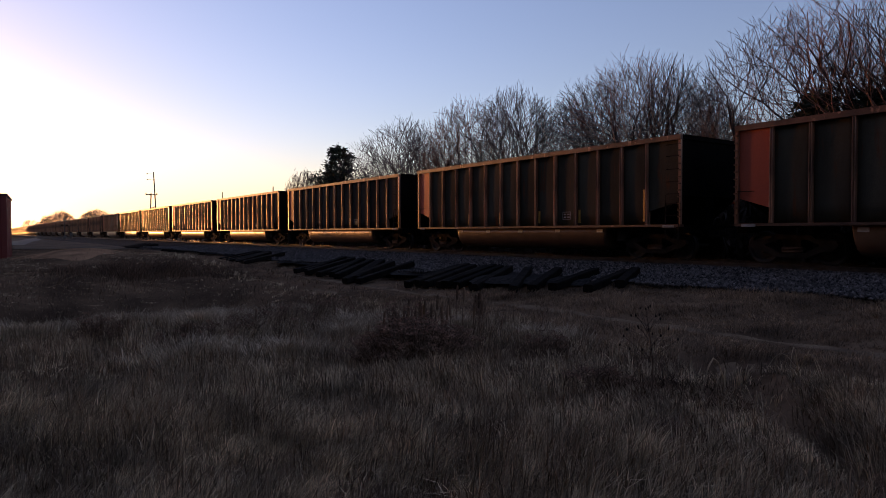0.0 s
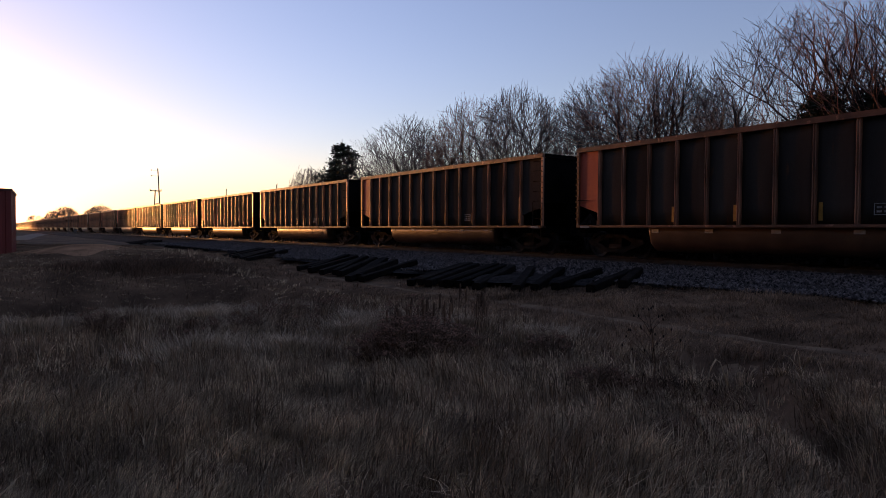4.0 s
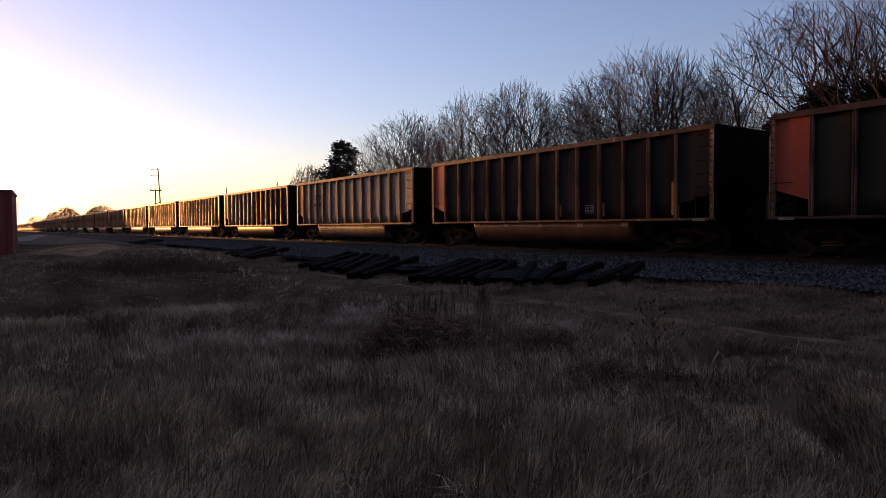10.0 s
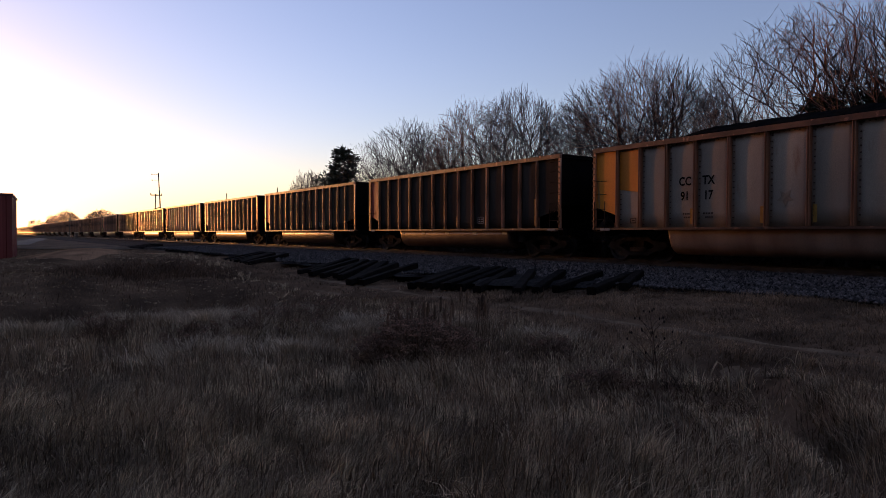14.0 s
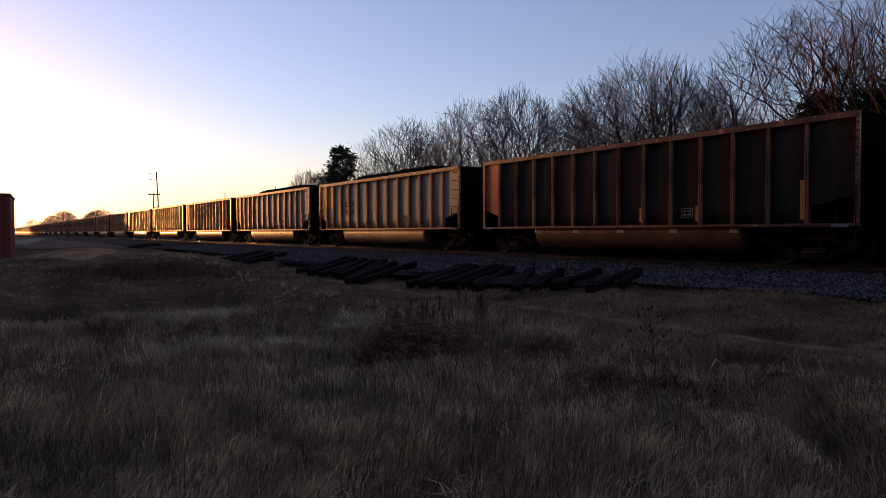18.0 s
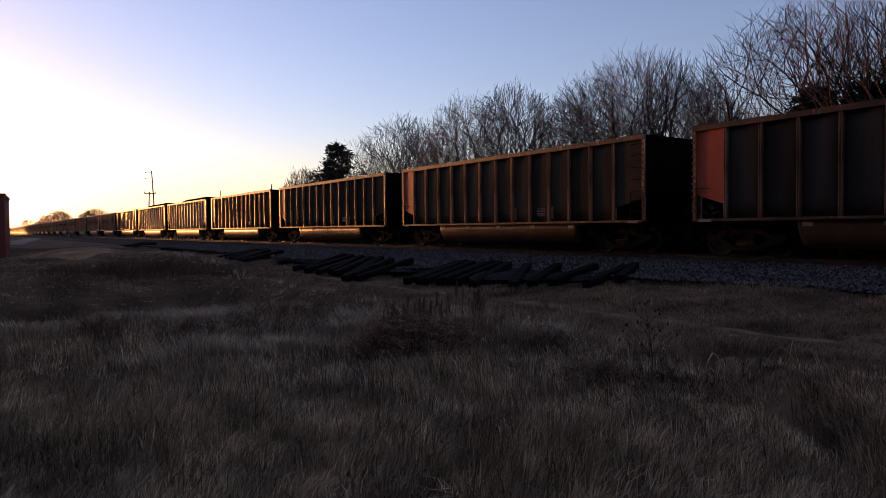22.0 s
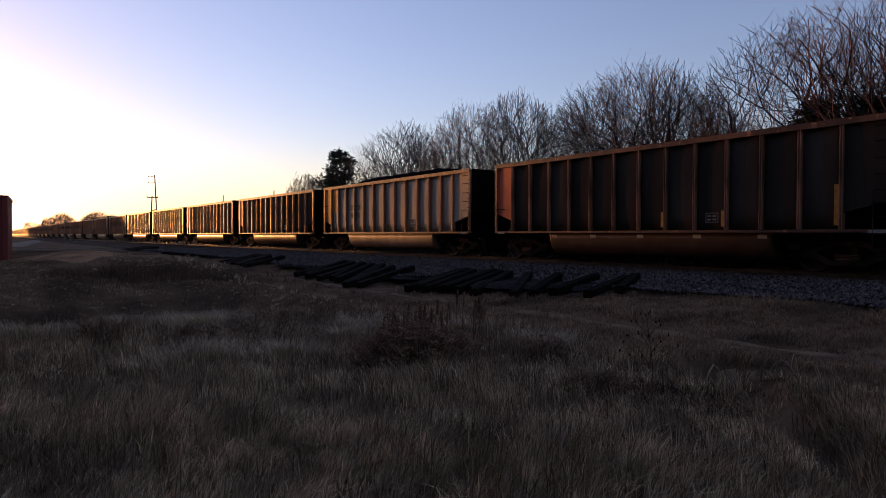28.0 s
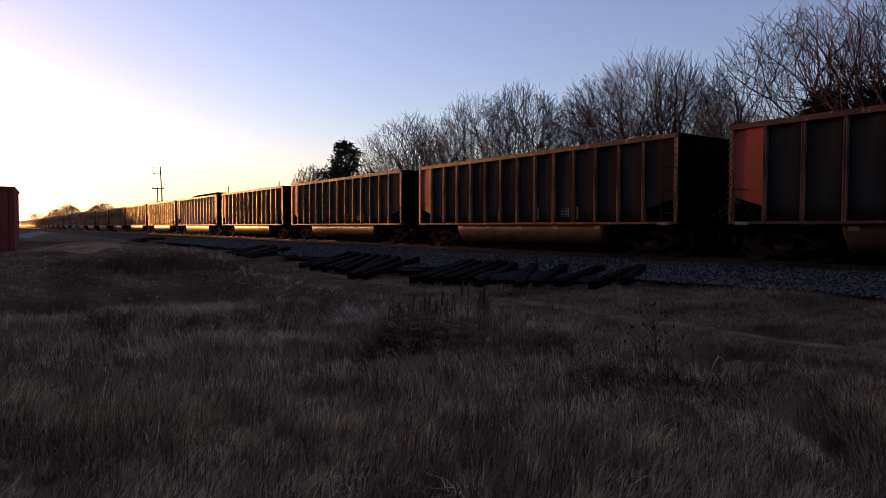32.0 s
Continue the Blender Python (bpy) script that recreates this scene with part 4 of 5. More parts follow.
# unseen brush added beside the view to keep low sun off trucks and ballast
for i in range(13):
    thicket(-8.4 + 0.6 * math.sin(2 * i), 102.0 + 3.4 * i, 90 + 11 * math.sin(3 * i), 6, 1.5)
    thicket(-5.4 + 0.6 * math.sin(3 * i), 103.6 + 3.4 * i, 90 + 11 * math.sin(2 * i), 6, 1.42)
for i in range(26):
    thicket(-7.0 + 0.6 * math.sin(2 * i), 146.0 + 3.4 * i, 90 + 11 * math.sin(3 * i), 6, 1.42 + 0.05 * math.sin(5 * i))
for i in range(26):
    thicket(-8.6 + 0.6 * math.sin(3 * i), 147.5 + 3.4 * i, 90 + 13 * math.sin(4 * i), 6, 1.28)
for i, (x, y, tall) in enumerate([(25.5, 282, 10), (27.5, 292, 9.5), (22.8, 290, 8.5), (32.0, 240, 9.2), (29.5, 236, 8.4), (34.0, 244, 7.4), (24.0, 420, 9), (30.0, 400, 9)]):
    bare_tree(40 + i, tall, 0.52, (x, y), M_BARK, "distant leafless tree on the horizon", stems=6, levels=8, thinnest=0.022)


# ---- power line posts beyond the track ----
def power_poles():
    line = empty("power_pole", pose(32.7, 160.0, -0.6, 0, 0, -12), "twin-pole wooden power line structure with a crossarm", "utility pole")
    part("pole", Shape().tube([(0.9, 0, -0.5), (0.2, 0, 15.2)], [0.17, 0.11], 8), M_POLE, line)
    part("pole", Shape().tube([(-0.9, 0, -0.5), (-0.35, 0, 10.4)], [0.17, 0.12], 8), M_POLE, line)
    part("crossarm", Shape().box(-1.5, 0.95, -0.1, 0.1, 10.0, 10.22), M_POLE, line)
    for z in (14.8, 13.5):
        part("side_arm", Shape().tube([(0.25, 0, z), (-1.15, 0, z)], 0.035, 5).box(-1.25, -1.0, -0.08, 0.08, z - 0.1, z + 0.1), M_POLE, line)
    part("brace", Shape().tube([(-0.5, 0, 7.0), (0.45, 0, 7.4)], 0.1, 6), M_POLE, line)
    for x, z in ((-1.4, 10.4), (0.85, 10.4)):
        part("insulator", Shape().tube([(x, 0, z - 0.22), (x, 0, z + 0.1)], 0.1, 6), M_POLE, line)


power_poles()
for x, y, tall in ((32.0, 106.0, 7.2), (32.0, 84.0, 6.8)):
    post = empty("line_post", pose(x, y, -0.6), "slim wooden line post beyond the track", "post", "posts beyond the track")
    part("pole", Shape().tube([(0, 0, -0.4), (0, 0, tall + 0.6)], [0.10, 0.07], 7), M_POLE, post)
    part("cap", Shape().tube([(0, 0, tall + 0.6), (0.05, 0, tall + 0.75)], 0.05, 6), M_POLE, post)


# ---- red steel shed at the edge of the field ----
def shed(x, y, wide, deep, tall, turn):
    z = float(height(x - 1, y))
    ob = empty("steel_shed", pose(x, y, z - 0.06, 0, 0, turn), "red corrugated steel shed standing in the field", "shed")

    def ribbed(length):
        s = Shape()
        prof, u = [], 0.0
        while u < length - 0.01:
            prof += [(u, 0.0), (u + 0.12, 0.0), (u + 0.16, -0.035), (u + 0.26, -0.035)]
            u += 0.30
        front = [(min(p, length), q) for p, q in prof] + [(length, 0.0)]
        ring = front + [(length, 0.06), (0.0, 0.06)]
        return s.loft([[(p, q, h) for p, q in ring] for h in (0.1, tall)])

    front = part("wall", ribbed(wide), M_SHED, ob)
    front.matrix_basis = pose(-wide, 0, 0)
    side = part("wall", ribbed(deep), M_SHED, ob)
    side.matrix_basis = pose(0, 0, 0, 0, 0, 90)
    back = part("wall", ribbed(wide), M_SHED, ob)
    back.matrix_basis = pose(0, deep, 0, 0, 0, 180)
    far = part("wall", ribbed(deep), M_SHED, ob)
    far.matrix_basis = pose(-wide, deep, 0, 0, 0, -90)
    part("roof", Shape().box(-wide - 0.05, 0.08, -0.08, deep + 0.05, tall, tall + 0.09), M_TRIM, ob, "dark roof edge")
    part("corner_trim", Shape().box(-0.07, 0.05, -0.05, 0.07, 0.05, tall - 0.002), M_SHED, ob)
    part("base", Shape().box(-wide, 0.02, -0.02, deep, -0.3, 0.1), M_TRIM, ob)


shed(0.97, 32.6, 9.0, 5.0, 2.74, -4)


# ---- gravel lot, road and crossing signal by the far end of the field ----
def sheet(name, x0, x1, y0, y1, mat, label, lift, skew=0.0):
    u, w = np.meshgrid(np.linspace(0, 1, 14), np.linspace(0, 1, 90), indexing="ij")
    y = y0 + (y1 - y0) * w
    x = x0 + (x1 - x0) * u + skew * w + 0.25 * np.sin(0.7 * y) * (u < 0.02)
    z = height(x, y) + lift
    i = np.arange(u.size).reshape(u.shape)
    f = np.stack([i[:-1, :-1].ravel(), i[1:, :-1].ravel(), i[1:, 1:].ravel(), i[:-1, 1:].ravel()], 1)
    tagged(new(name, big_mesh(name, np.stack([x.ravel(), y.ravel(), z.ravel()], 1), f, mat, True)), label, "road", kind="structure")


sheet("gravel_lot", 2.0, 12.0, 47.0, 150.0, M_LOT, "brown gravel strip beside the track", 0.05)
def wheel_track(x, wide, seed):
    """A bare strip worn by wheels, with uneven edges."""
    y = np.arange(-6.0, 38.0, 0.25)
    u = np.linspace(-1, 1, 5)
    half = wide * (0.5 + 0.22 * np.sin(1.9 * y + seed) + 0.16 * np.sin(5.3 * y + 2 * seed))
    X = x + 0.06 * np.sin(0.8 * y)[:, None] + half[:, None] * u[None]
    Y = np.repeat(y[:, None], 5, 1)
    Z = height(X, Y) + 0.012 - 0.03 * (np.abs(u) > 0.9)[None]
    i = np.arange(X.size).reshape(X.shape)
    f = np.stack([i[:-1, :-1].ravel(), i[:-1, 1:].ravel(), i[1:, 1:].ravel(), i[1:, :-1].ravel()], 1)
    tagged(new("wheel_track", big_mesh("wheel_track", np.stack([X.ravel(), Y.ravel(), Z.ravel()], 1), f, M_DIRT, True)), "pale bare wheel track of the service road", "road", kind="structure")


def earth_heap(x0, y0, rx, ry, seed):
    """Bare sandy earth over the top of a low mound."""
    a = np.linspace(0, 2 * np.pi, 49)[:-1]
    ring = np.linspace(0, 1, 9)
    edge_of = 1 + 0.14 * np.sin(3 * a + seed) + 0.10 * np.sin(7 * a + 2 * seed)
    X = x0 + rx * ring[:, None] * (edge_of * np.cos(a))[None]
    Y = y0 + ry * ring[:, None] * (edge_of * np.sin(a))[None]
    Z = height(X, Y) + 0.03 - 0.06 * (ring > 0.95)[:, None]
    i = np.arange(X.size).reshape(X.shape)
    k = np.roll(i, -1, 1)
    f = np.stack([i[:-1].ravel(), i[1:].ravel(), k[1:].ravel(), k[:-1].ravel()], 1)
    tagged(new("ground_patch", big_mesh("ground_patch", np.stack([X.ravel(), Y.ravel(), Z.ravel()], 1), f, M_SAND, True)), "bare sandy earth on a low mound", "ground", kind="structure")


HEAPS = ((3.2, 31.0, 2.0, 2.3), (5.4, 36.0, 2.0, 2.4))
for k, (x, y, rx, ry) in enumerate(HEAPS):
    earth_heap(x, y, rx, ry, 1.3 * k)
wheel_track(7.88, 0.36, 0.4)
wheel_track(9.45, 0.36, 1.7)
sheet("road", 1.0, 3.2, 66.0, 150.0, M_ROAD, "pale road leading to the crossing", 0.09, 8.0)


def crossing_signal(x, y):
    z = float(height(x, y))
    ob = empty("crossing_signal", pose(x, y, z, 0, 0, 4), "grey railway crossing signal mast with crossed white boards", "crossing signal")
    part("mast", Shape().tube([(0, 0, -0.1), (0, 0, 4.3)], 0.06, 8), M_SIGN, ob)
    part("base", Shape().box(-0.3, 0.3, -0.3, 0.3, -0.1, 0.5, 0.05), M_SIGN, ob)
    for a in (45, -45):
        b = part("crossed_board", Shape().box(-0.6, 0.6, -0.02, 0.02, -0.09, 0.09), M_SIGN, ob)
        b.matrix_basis = pose(0, -0.1 - 0.0005 * a, 3.8, 0, a, 0)
    for s in (-0.42, 0.42):
        part("signal_lamp", Shape().tube([(s, -0.05, 2.7), (s, -0.3, 2.7)], [0.17, 0.14], 12), M_IRON, ob)
    part("lamp_arm", Shape().tube([(-0.5, 0, 2.7), (0.5, 0, 2.7)], 0.03, 6), M_IRON, ob)
    part("control_box", Shape().box(0.9, 1.4, -0.25, 0.25, -0.1, 1.2, 0.04), M_SIGN, ob)


crossing_signal(14.2, 150.0)


# ---- dry grass ----
grng = np.random.default_rng(11)


def blades(x, y, tall, wide, lean, wind):
    """Bent blades of two pieces: arrays of places, heights, widths and leans."""
    n = len(x)
    z = height(x, y)
    ang = grng.uniform(0, 2 * np.pi, n)
    side = np.stack([np.cos(ang), np.sin(ang), np.zeros(n)], 1) * (wide / 2)[:, None]
    way = np.stack([np.cos(wind), np.sin(wind), np.zeros(n)], 1)
    p = np.stack([x, y, z - 0.02], 1)
    up = np.array([[0, 0, 1.0]])
    mid = p + up * (tall * 0.55)[:, None] + way * (tall * lean * 0.28)[:, None]
    tip = p + up * (tall * (1 - 0.25 * lean))[:, None] + way * (tall * lean)[:, None]
    v = np.stack([p - side, p + side, mid + side * 0.75, mid - side * 0.75, tip], 1).reshape(-1, 3)
    k = 5 * np.arange(n)[:, None]
    f = np.concatenate([k + np.array([[0, 1, 2]]), k + np.array([[0, 2, 3]]), k + np.array([[3, 2, 4]])])
    return v, f


def patchy(x, y, s=1.0, o=0.0):
    return 0.5 + 0.5 * np.sin(1.7 * s * x + 2.0 * np.sin(0.9 * s * y + o) + o) * np.sin(1.4 * s * y + 1.8 * np.sin(1.1 * s * x + 2 * o))


def sow(count, z0, z1, wide, power=1.0, arc=(-4.1, 73.9)):
    """Clumped places between two distances from the camera, thinned on the road, the ditch and the ballast."""
    d = np.sqrt(grng.uniform(z0 ** 2, z1 ** 2, count)) if power == 1.0 else z0 + (z1 - z0) * grng.uniform(0, 1, count) ** power
    a = np.radians(grng.uniform(*arc, count))
    x, y = d * np.sin(a), d * np.cos(a)
    clump = patchy(x, y, 3.1, 0.3) * 0.6 + patchy(x, y, 7.0, 1.9) * 0.4
    keep_it = grng.uniform(0, 1, count) < 0.35 + 0.9 * clump
    keep_it &= x < ballast_edge(y) + 0.25 + 0.3 * grng.normal(0, 1, count)
    x, y, clump = x[keep_it], y[keep_it], clump[keep_it]
    return x, y, clump


LOW = ((5.25, 4.75, 0.45), (5.75, 4.3, 0.4), (6.1, 6.2, 0.4), (6.6, 5.2, 0.5), (4.9, 5.5, 0.3), (3.1, 4.0, 0.35), (4.3, 3.1, 0.4), (2.0, 3.2, 0.35), (3.3, 6.6, 0.3), (5.3, 11.4, 0.7), (5.9, 3.3, 0.5), (4.8, 4.1, 0.35), (6.7, 6.6, 0.5), (4.4, 5.2, 0.3), (6.9, 4.6, 0.45))


def bare_spots(x, y):
    """How far the grass gives way to dark low growth."""
    low = sum(np.exp(-((x - a) ** 2 + (y - b) ** 2) / r ** 2) for a, b, r in LOW)
    heap = sum(np.exp(-(((x - a) / rx) ** 2 + ((y - b) / ry) ** 2) ** 2) for a, b, rx, ry in HEAPS)
    return np.clip(low + 0.55 * heap, 0, 1)


def field(name, count, z0, z1, wide, mat, label, power=1.0, arc=(-4.1, 73.9)):
    x, y, clump = sow(count, z0, z1, wide, power, arc)
    on_road = smooth(7.3, 8.3, x) * (1 - smooth(45, 60, y))
    rut = np.maximum(np.exp(-((x - 7.88) / 0.30) ** 2), np.exp(-((x - 9.45) / 0.30) ** 2))
    ditch = np.exp(-((y - 15.6 - 0.25 * x) / 2.2) ** 2) * (1 - smooth(4.5, 7.5, x))
    lush = patchy(x, y, 0.8, 2.2)
    tall = (0.08 + (0.14 + 0.30 * lush) * clump * grng.uniform(0.5, 1.35, len(x))) * (1 - 0.6 * on_road) * (1 - 0.66 * smooth(11.6, 14.5, y - 0.12 * x))
    tall = tall * (1 - 0.6 * ditch)
    hollow = np.exp(-((x - 6.2 - 0.80 * (y - 3.15) - 0.12 * np.sin(2.1 * y)) / 0.46) ** 2) * (y < 5.4) * (y > 0.6)
    tall = tall * (1 - 0.6 * hollow)
    brush = np.exp(-((x - 4.6) / 2.6) ** 2 - ((y - 23.5) / 3.0) ** 2)
    some = grng.uniform(0, 1, len(x)) > np.maximum.reduce([0.8 * rut * (x > 7.2), 0.92 * hollow, 0.85 * ditch, 0.8 * brush, 0.88 * bare_spots(x, y)])
    x, y, clump, tall = x[some], y[some], clump[some], tall[some]
    lean = 0.1 + 0.75 * grng.uniform(0, 1, len(x)) ** 1.5
    wind = 0.6 + 1.1 * np.sin(0.9 * x + 0.7 * y) + grng.normal(0, 1.8, len(x))
    v, f = blades(x, y, tall, wide * grng.uniform(0.6, 1.4, len(x)), lean, wind)
    tagged(new(name, big_mesh(name, v, f, mat)), label, "grass", kind="stuff")


def tussocks(name, tufts, each, z0, z1, wide, label):
    """Clumps whose blades fan out from their hearts, tall in the middle, with low grass between."""
    x, y, clump = sow(tufts, z0, z1, wide)
    n = len(x)
    on_road = smooth(7.3, 8.3, x) * (1 - smooth(45, 60, y))
    streak = 0.5 + 0.5 * np.sin(3.1 * x + 1.2 * np.sin(0.45 * y) + 0.6 * np.sin(1.7 * y))
    rut = np.maximum(np.exp(-((x - 7.88) / 0.30) ** 2), np.exp(-((x - 9.45) / 0.30) ** 2))
    hollow = np.exp(-((x - 6.2 - 0.80 * (y - 3.15) - 0.12 * np.sin(2.1 * y)) / 0.46) ** 2) * (y < 5.4) * (y > 0.6)
    tall = (0.085 + 0.19 * patchy(x, y, 0.8, 2.2)) * grng.uniform(0.45, 1.35, n) * (1 - on_road * (0.62 - 0.55 * streak)) * (1 - 0.68 * smooth(11.6, 14.5, y - 0.12 * x) * (1 - smooth(6.0, 7.5, x)))
    ditch = np.exp(-((y - 15.6 - 0.25 * x) / 2.0) ** 2) * (1 - smooth(4.5, 7.5, x))
    brush = np.exp(-((x - 4.6) / 2.6) ** 2 - ((y - 23.5) / 3.0) ** 2)
    some = grng.uniform(0, 1, n) > np.maximum.reduce([0.97 * hollow, 0.75 * rut * (x > 7.2), 0.9 * ditch, 0.8 * brush, 0.88 * bare_spots(x, y)])
    x, y, tall = x[some], y[some], tall[some]
    n = len(x)
    spread = np.repeat(0.05 + 0.22 * tall, each)
    ang, d = grng.uniform(0, 2 * np.pi, n * each), np.abs(grng.normal(0, 1, n * each))
    bx, by = np.repeat(x, each) + spread * d * np.cos(ang), np.repeat(y, each) + spread * d * np.sin(ang)
    lean = np.clip(0.30 + 0.45 * d + grng.normal(0, 0.25, n * each), 0.02, 1.3)
    # the wind has laid each clump over a little to one side
    laid = np.repeat(0.6 + 0.9 * np.sin(0.9 * x + 0.7 * y), each)
    way = np.arctan2(np.sin(ang) * d + 0.8 * np.sin(laid), np.cos(ang) * d + 0.8 * np.cos(laid))
    ht = np.repeat(tall, each) * grng.uniform(0.45, 1.2, n * each) * (1 - 0.12 * d)
    v, f = blades(bx, by, np.maximum(ht, 0.05), wide * grng.uniform(0.5, 1.5, n * each), lean, way)
    verge = bx > 7.7
    for some, kind_of, mat in ((~verge, name, M_GRASS), (verge, "verge_grass", M_GRASS_SHORT)):
        f2 = f.reshape(3, -1, 3)[:, some].reshape(-1, 3)
        tagged(new(kind_of, big_mesh(kind_of, v, f2, mat)), label if mat is M_GRASS else "short brown grass along the service road", "grass", kind="stuff")


tussocks("tall_grass", 4600, 44, 2.2, 8.0, 0.0065, "tall dry straw-coloured winter grass in tussocks")
tussocks("clumped_grass", 6400, 26, 8.0, 16.0, 0.010, "tall dry straw-coloured winter grass in clumps")
field("matted_grass", 110000, 2.2, 17.0, 0.008, M_GRASS_SHORT, "short matted dry grass between the tussocks")
tussocks("grass_clumps", 8500, 12, 15.0, 36.0, 0.018, "clumps of dry brown grass")
field("short_grass", 110000, 15.0, 48.0, 0.018, M_GRASS_SHORT, "short dry brown grass along the track", 1.5)

field("trodden_grass", 5000, 0.3, 2.4, 0.007, M_GRASS, "short trodden dry grass", 1.0, (0.0, 360.0))
field("field_grass", 60000, 2.2, 30.0, 0.016, M_GRASS, "dry straw-coloured winter grass", 1.4, (74.2, 355.6))


def ditch_growth(count):
    """Soft dark stalks and leaves that fill the ditch, and a taller stand of brush beyond it."""
    x, y = grng.uniform(-4.0, 9.0, count), grng.uniform(12.0, 30.0, count)
    bed = np.exp(-((y - 15.9 - 0.25 * x) / 1.8) ** 2) * (1 - smooth(5.0, 8.0, x))
    stand = np.exp(-((x - 4.6) / 2.4) ** 2 - ((y - 23.5) / 2.6) ** 2)
    tufts = 0.35 + 0.65 * smooth(0.3, 0.75, patchy(x, y, 1.1, 0.7))
    some = grng.uniform(0, 1, count) < np.maximum(0.55 * bed, 1.1 * stand) * tufts
    x, y, bed, stand = x[some], y[some], bed[some], stand[some]
    tall = (0.10 + 0.22 * smooth(0.3, 0.9, patchy(x, y, 1.3, 1.1)) + 0.38 * stand * patchy(x, y, 2.1, 0.4)) * grng.uniform(0.5, 1.3, len(x))
    v, f = blades(x, y, tall, 0.010 * grng.uniform(0.6, 1.5, len(x)), 0.35 + 0.8 * grng.uniform(0, 1, len(x)), grng.uniform(0, 6.28, len(x)))
    tagged(new("ditch_brush", big_mesh("ditch_brush", v, f, M_UNDER)), "low dark brown undergrowth filling the ditch", "brush", kind="stuff")


ditch_growth(170000)


def low_growth(count):
    """Dark withered leaves and stems in the gaps of the grass."""
    pick = grng.integers(0, len(LOW), count)
    spot = np.array(LOW)[pick]
    x, y = spot[:, 0] + spot[:, 2] * 0.7 * grng.normal(0, 1, count), spot[:, 1] + spot[:, 2] * 0.7 * grng.normal(0, 1, count)
    v, f = blades(x, y, grng.uniform(0.04, 0.17, count), 0.011 * grng.uniform(0.6, 1.5, count), 0.3 + 0.8 * grng.uniform(0, 1, count), grng.uniform(0, 6.28, count))
    tagged(new("low_brush", big_mesh("low_brush", v, f, M_UNDER)), "dark withered low growth between the tussocks", "brush", kind="stuff")


low_growth(13000)


def pale_tufts(spots, each):
    """Soft fluffy heads of paler grass along the lip of the ditch and among the weeds."""
    spots = np.array(spots)
    n = len(spots) * each
    ang, d = grng.uniform(0, 6.28, n), np.abs(grng.normal(0, 1, n))
    wide = np.repeat(spots[:, 2], each)
    x = np.repeat(spots[:, 0], each) + wide * d * np.cos(ang)
    y = np.repeat(spots[:, 1], each) + 0.6 * wide * d * np.sin(ang)
    tall = (0.20 + 0.16 * patchy(x, y, 5.0, 0.8)) * grng.uniform(0.6, 1.25, n)
    v, f = blades(x, y, tall, 0.009 * grng.uniform(0.6, 1.5, n), 0.2 + 0.7 * grng.uniform(0, 1, n), ang + grng.normal(0, 0.6, n))
    tagged(new("pale_grass", big_mesh("pale_grass", v, f, M_GRASS_PALE)), "pale fluffy dry grass along the lip of the ditch", "grass", kind="stuff")


pale_tufts([(0.4, 13.4, 0.5), (1.5, 13.2, 0.5), (2.6, 13.0, 0.5), (3.4, 12.7, 0.45), (3.0, 11.2, 0.4), (3.9, 10.9, 0.35), (4.6, 11.4, 0.4), (4.6, 9.2, 0.32), (5.1, 10.0, 0.35), (5.4, 9.3, 0.3), (6.4, 8.6, 0.4), (6.9, 7.2, 0.4), (2.0, 12.0, 0.6), (0.6, 12.0, 0.5), (3.2, 10.0, 0.5), (2.2, 8.8, 0.5), (3.4, 8.4, 0.4), (5.9, 9.9, 0.4)], 1400)


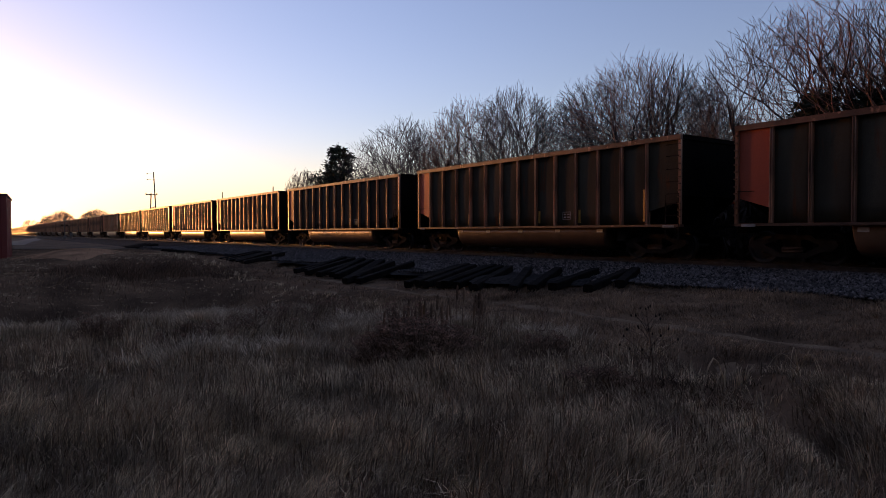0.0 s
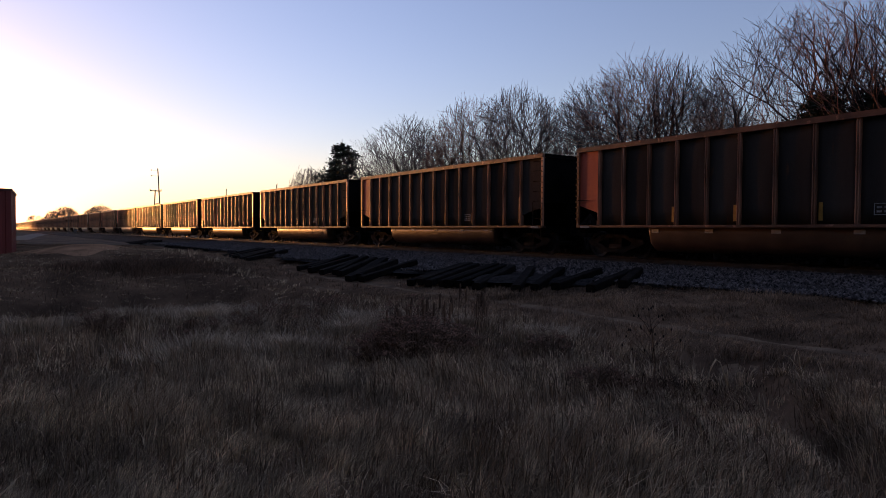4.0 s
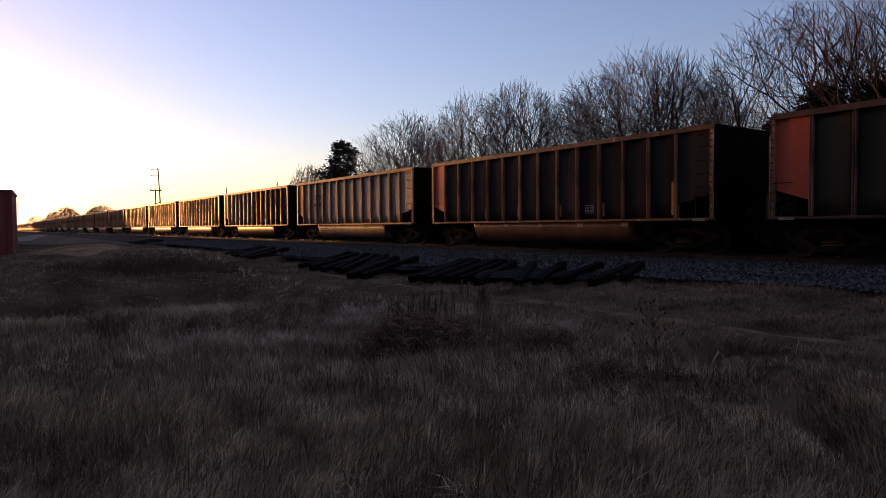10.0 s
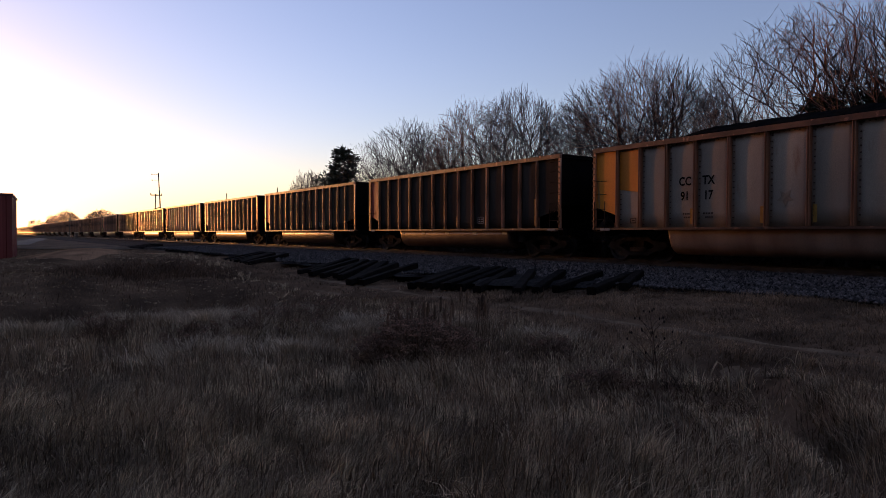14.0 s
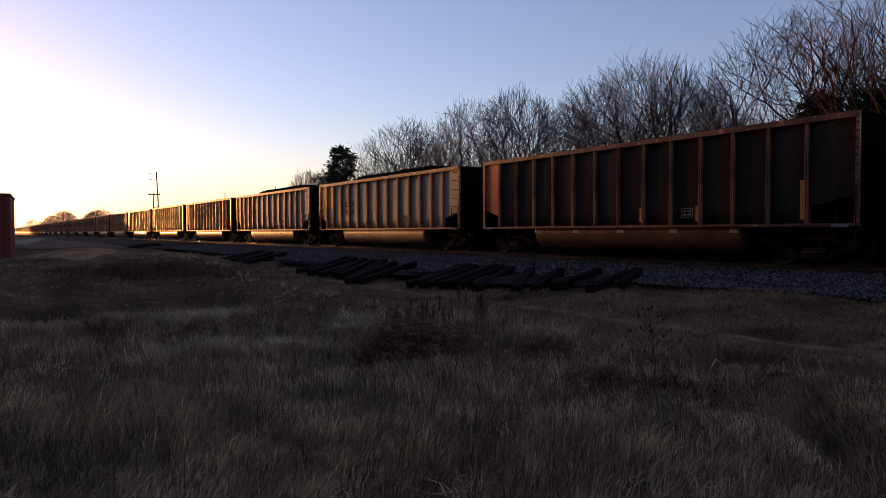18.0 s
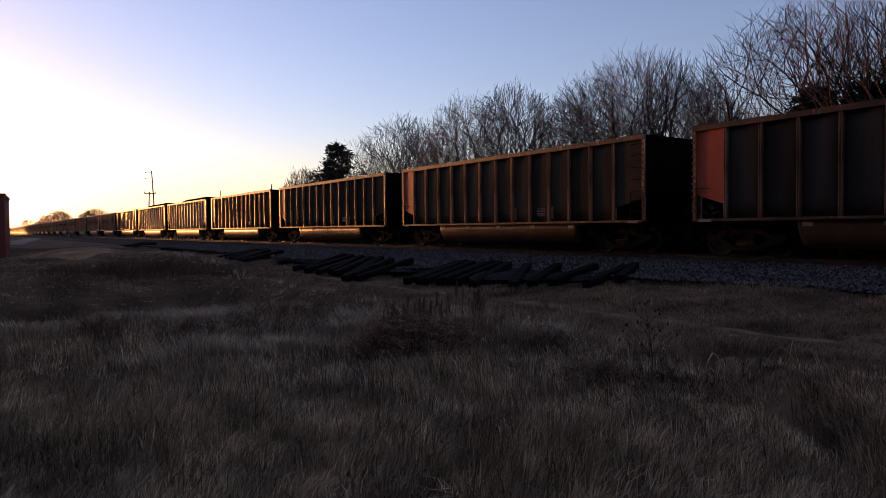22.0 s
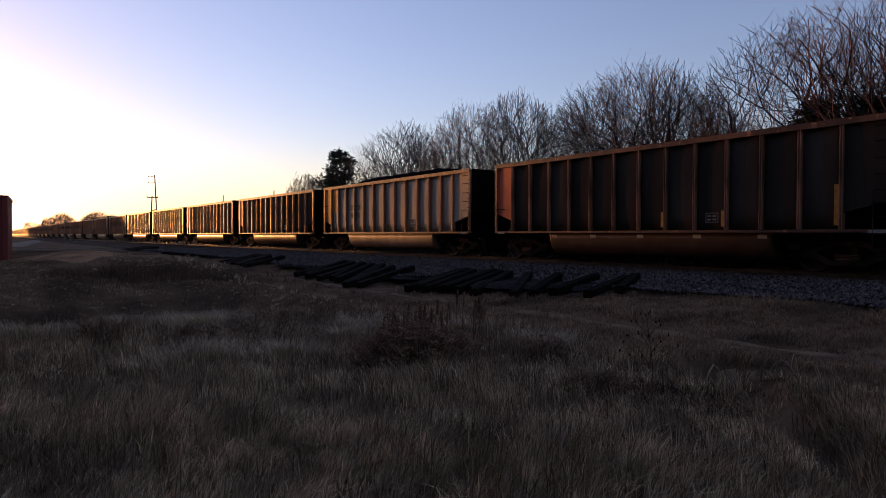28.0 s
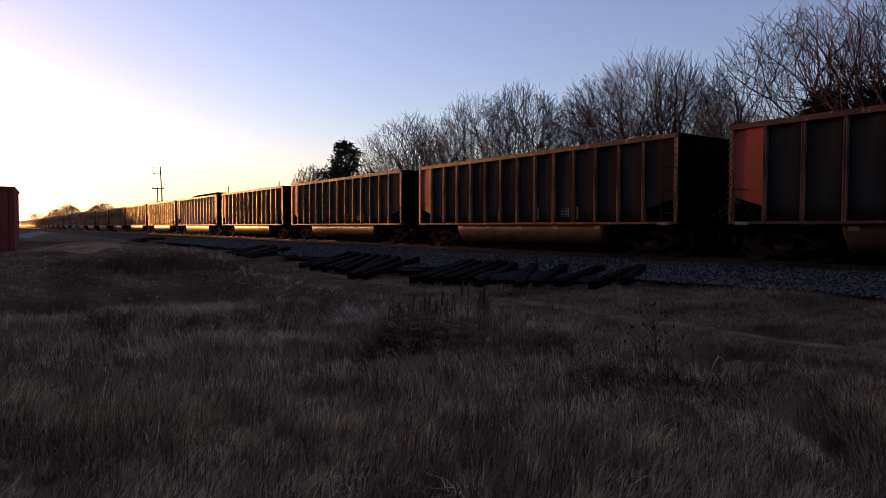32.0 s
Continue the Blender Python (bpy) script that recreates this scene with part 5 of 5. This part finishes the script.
# ---- dead weeds ----
def weed_bush(name, x, y, radius, tall, stalks, heads, label, seed, umbels=0.5):
    """A domed stand of dead stalks with side shoots and withered leaves; heads: share of stalks with an upright seed head, umbels: share with a flat one."""
    r = random.Random(seed)
    z = float(height(x, y))
    s, h, u_ = Shape(), Shape(), Shape()

    def flake(shape, c, size, flat=1.0):
        a = Vector((r.gauss(0, 1), r.gauss(0, 1), r.gauss(0, 0.5 * flat))).normalized() * size
        b = a.orthogonal().normalized() * size * 0.55
        shape.add([c - a, c + b, c + a, c - b], [(0, 1, 2, 3)])

    for i in range(stalks):
        q, d = r.uniform(0, 6.28), radius * math.sqrt(r.random())
        px, py = d * math.cos(q), d * math.sin(q) * 0.7
        ht = tall * r.uniform(0.7, 1.0) * math.sqrt(max(0.12, 1 - 0.85 * (d / radius) ** 2))
        lx, ly = px * 0.3 + r.gauss(0, 0.06), py * 0.3 + r.gauss(0, 0.06)
        zz = float(height(x + px, y + py)) - z
        s.tube([(px, py, zz - 0.03), (px + lx * 0.4, py + ly * 0.4, zz + ht * 0.55), (px + lx, py + ly, zz + ht)], [0.006, 0.004, 0.002], 3)
        for k in range(r.randint(3, 6)):
            t = r.uniform(0.3, 0.95)
            bx, by, bz = px + lx * t, py + ly * t, zz + ht * t
            w = r.uniform(0.06, 0.16)
            a = r.uniform(0, 6.28)
            s.tube([(bx, by, bz), (bx + w * math.cos(a), by + w * math.sin(a), bz + w * 0.8)], [0.004, 0.002], 3)
            for m in range(6):
                flake(h, Vector((bx + w * math.cos(a) * (0.1 + m * 0.1) + r.gauss(0, 0.025), by + w * math.sin(a) * (0.1 + m * 0.1) + r.gauss(0, 0.025), bz + w * (0.2 + 0.1 * m))), r.uniform(0.008, 0.019))
        top = Vector((px + lx, py + ly, zz + ht))
        if r.random() < heads:
            # a thick brown spike, blunt at its tip
            h.tube([top - Vector((0.01, 0, 0.24)), top - Vector((0.008, 0, 0.19)), top - Vector((0.004, 0, 0.10)), top - Vector((0, 0, 0.03)), top, top + Vector((0, 0, 0.012))], [0.008, 0.017, 0.020, 0.018, 0.013, 0.004], 7)
        elif r.random() < umbels:
            for m in range(16):
                q, d = r.uniform(0, 6.28), 0.055 * math.sqrt(r.random())
                flake(u_, top + Vector((d * math.cos(q), d * math.sin(q), 0.012 + r.gauss(0, 0.008))), 0.016, 0.5)
    bush = empty(name, pose(x, y, z), label, "weeds", "dead weeds in the field")
    tagged(part("stem_growth", s, M_WEED, bush), kind="stuff")
    tagged(part("dry_foliage", h, M_LEAF, bush, "withered brown leaves and seed heads"), kind="stuff")
    if u_.n:
        tagged(part("dead_bloom", u_, M_UMBEL, bush, "flat rusty-brown dead flower heads"), kind="stuff")


STAND = "large domed stand of dead rusty-brown weeds with flat flower heads"
SPIKES = "thin stand of dead stalks with thick upright seed heads"
CLUMP = "low clump of dead brown weeds in the grass"
TUFT = "small tuft of dead weeds in the grass"
weed_bush("weed_stand", 4.45, 6.95, 0.64, 0.60, 210, 0.0, STAND, 1, 0.9)
weed_bush("weed_stand", 5.05, 7.1, 0.42, 0.40, 50, 0.0, STAND, 12, 0.8)
weed_bush("weed_stand", 6.0, 8.35, 0.90, 0.84, 46, 0.9, SPIKES, 2, 0.2)
weed_bush("weed_stand", 5.15, 8.3, 0.40, 0.80, 26, 0.4, SPIKES, 13, 0.9)
weed_bush("weed_clump", 2.7, 9.8, 0.6, 0.36, 45, 0.1, CLUMP, 3)
weed_bush("weed_clump", 4.0, 10.3, 0.75, 0.40, 70, 0.05, CLUMP, 4)
weed_bush("weed_clump", 5.2, 11.6, 0.8, 0.34, 60, 0.0, CLUMP, 14)
weed_bush("weed_clump", 6.1, 6.25, 0.36, 0.30, 26, 0.0, CLUMP, 5)
weed_bush("weed_clump", 1.6, 13.3, 0.28, 0.42, 20, 0.2, TUFT, 6)
weed_bush("weed_clump", 1.45, 10.6, 0.42, 0.40, 30, 0.1, TUFT, 7)
weed_bush("weed_clump", 5.1, 4.55, 0.36, 0.22, 24, 0.0, CLUMP, 8)


def tall_weed(x, y, tall, seed):
    """A lone dead stalk whose many thin side shoots end in small dark seed balls."""
    r = random.Random(seed)
    s, h = Shape(), Shape()
    s.tube([(0, 0, -0.03), (0.01, 0.0, tall * 0.4), (-0.03, 0.02, tall * 0.8), (-0.06, 0.03, tall)], [0.008, 0.007, 0.005, 0.003], 5)
    for k in range(26):
        t = r.uniform(0.38, 1.0)
        a, w = r.uniform(0, 6.28), r.uniform(0.08, 0.34) * (1.25 - 0.7 * t)
        b = Vector((-0.06 * t, 0.03 * t, tall * t))
        e = b + Vector((w * math.cos(a), w * math.sin(a), w * r.uniform(0.5, 1.3)))
        s.tube([b, b.lerp(e, 0.5) + Vector((0, 0, 0.012)), e], [0.0035, 0.003, 0.002], 3)
        h.tube([e - Vector((0, 0, 0.014)), e, e + Vector((0, 0, 0.014))], [0.004, 0.0095, 0.004], 6)
    weed = empty("tall_weed", pose(x, y, float(height(x, y))), "tall thin dead weed with small dark seed balls", "weeds", "dead weeds in the field")
    tagged(part("stalk", s, M_WEED, weed), kind="stuff")
    tagged(part("seed_cluster", h, M_SEED, weed, "small dark seed balls"), kind="stuff")


tall_weed(5.36, 4.04, 0.84, 9)


def arching_stalks(x, y, seed):
    """Long pale grass stalks bent over in arches."""
    r = random.Random(seed)
    clump = empty("bent_stalks", pose(x, y, float(height(x, y))), "long pale grass stalks bent over in arches", "grass", "bent grass stalks")
    for k in range(4):
        a, w, t = r.uniform(2.2, 4.4), r.uniform(0.22, 0.45), r.uniform(0.22, 0.36)
        pts = [(w * q * math.cos(a), w * q * math.sin(a), t * math.sin(math.pi * 0.93 * q) + 0.04 * (1 - q)) for q in (0, 0.15, 0.35, 0.55, 0.75, 0.9, 1.0)]
        part("bent_stalk", Shape().tube(pts, [0.005, 0.005, 0.0045, 0.004, 0.0035, 0.003, 0.002], 4), M_GRASS, clump)


for k, (x, y) in enumerate(((6.15, 3.75), (6.0, 3.35), (6.45, 3.45), (5.6, 2.45), (7.3, 3.6))):
    arching_stalks(x, y, 30 + k)


# ---- movement ----
def motions():
    """The train rolls away at a steady pace and its wheels turn with it."""
    for n, car in cars.items():
        rows = []
        for t in (0.0, 8.0, 16.0, 24.0, 32.0):
            rows.append((t, pose(TRACK, CAR * (START + SPEED * t - n) - 12.0, 0)))
        walk(car, rows)
    turn = math.degrees(SPEED * CAR / 0.457) / FPS
    rolling_keys = {}
    for n, car in cars.items():
        if n < -4:
            continue
        for truck in car.children:
            if not truck.name.startswith("truck"):
                continue
            for axle in truck.children:
                if not axle.name.startswith("wheelset"):
                    continue
                side = axle.location.y > 0
                if side not in rolling_keys:
                    walk(axle, [(k / FPS, pose(0, axle.location.y, 0.457, -turn * k)) for k in range(frame(32.0))])
                    rolling_keys[side] = axle
                else:
                    first = rolling_keys[side].animation_data
                    axle.rotation_mode = "QUATERNION"
                    axle.animation_data_create()
                    axle.animation_data.action = first.action
                    axle.animation_data.action_slot = first.action_slot


motions()
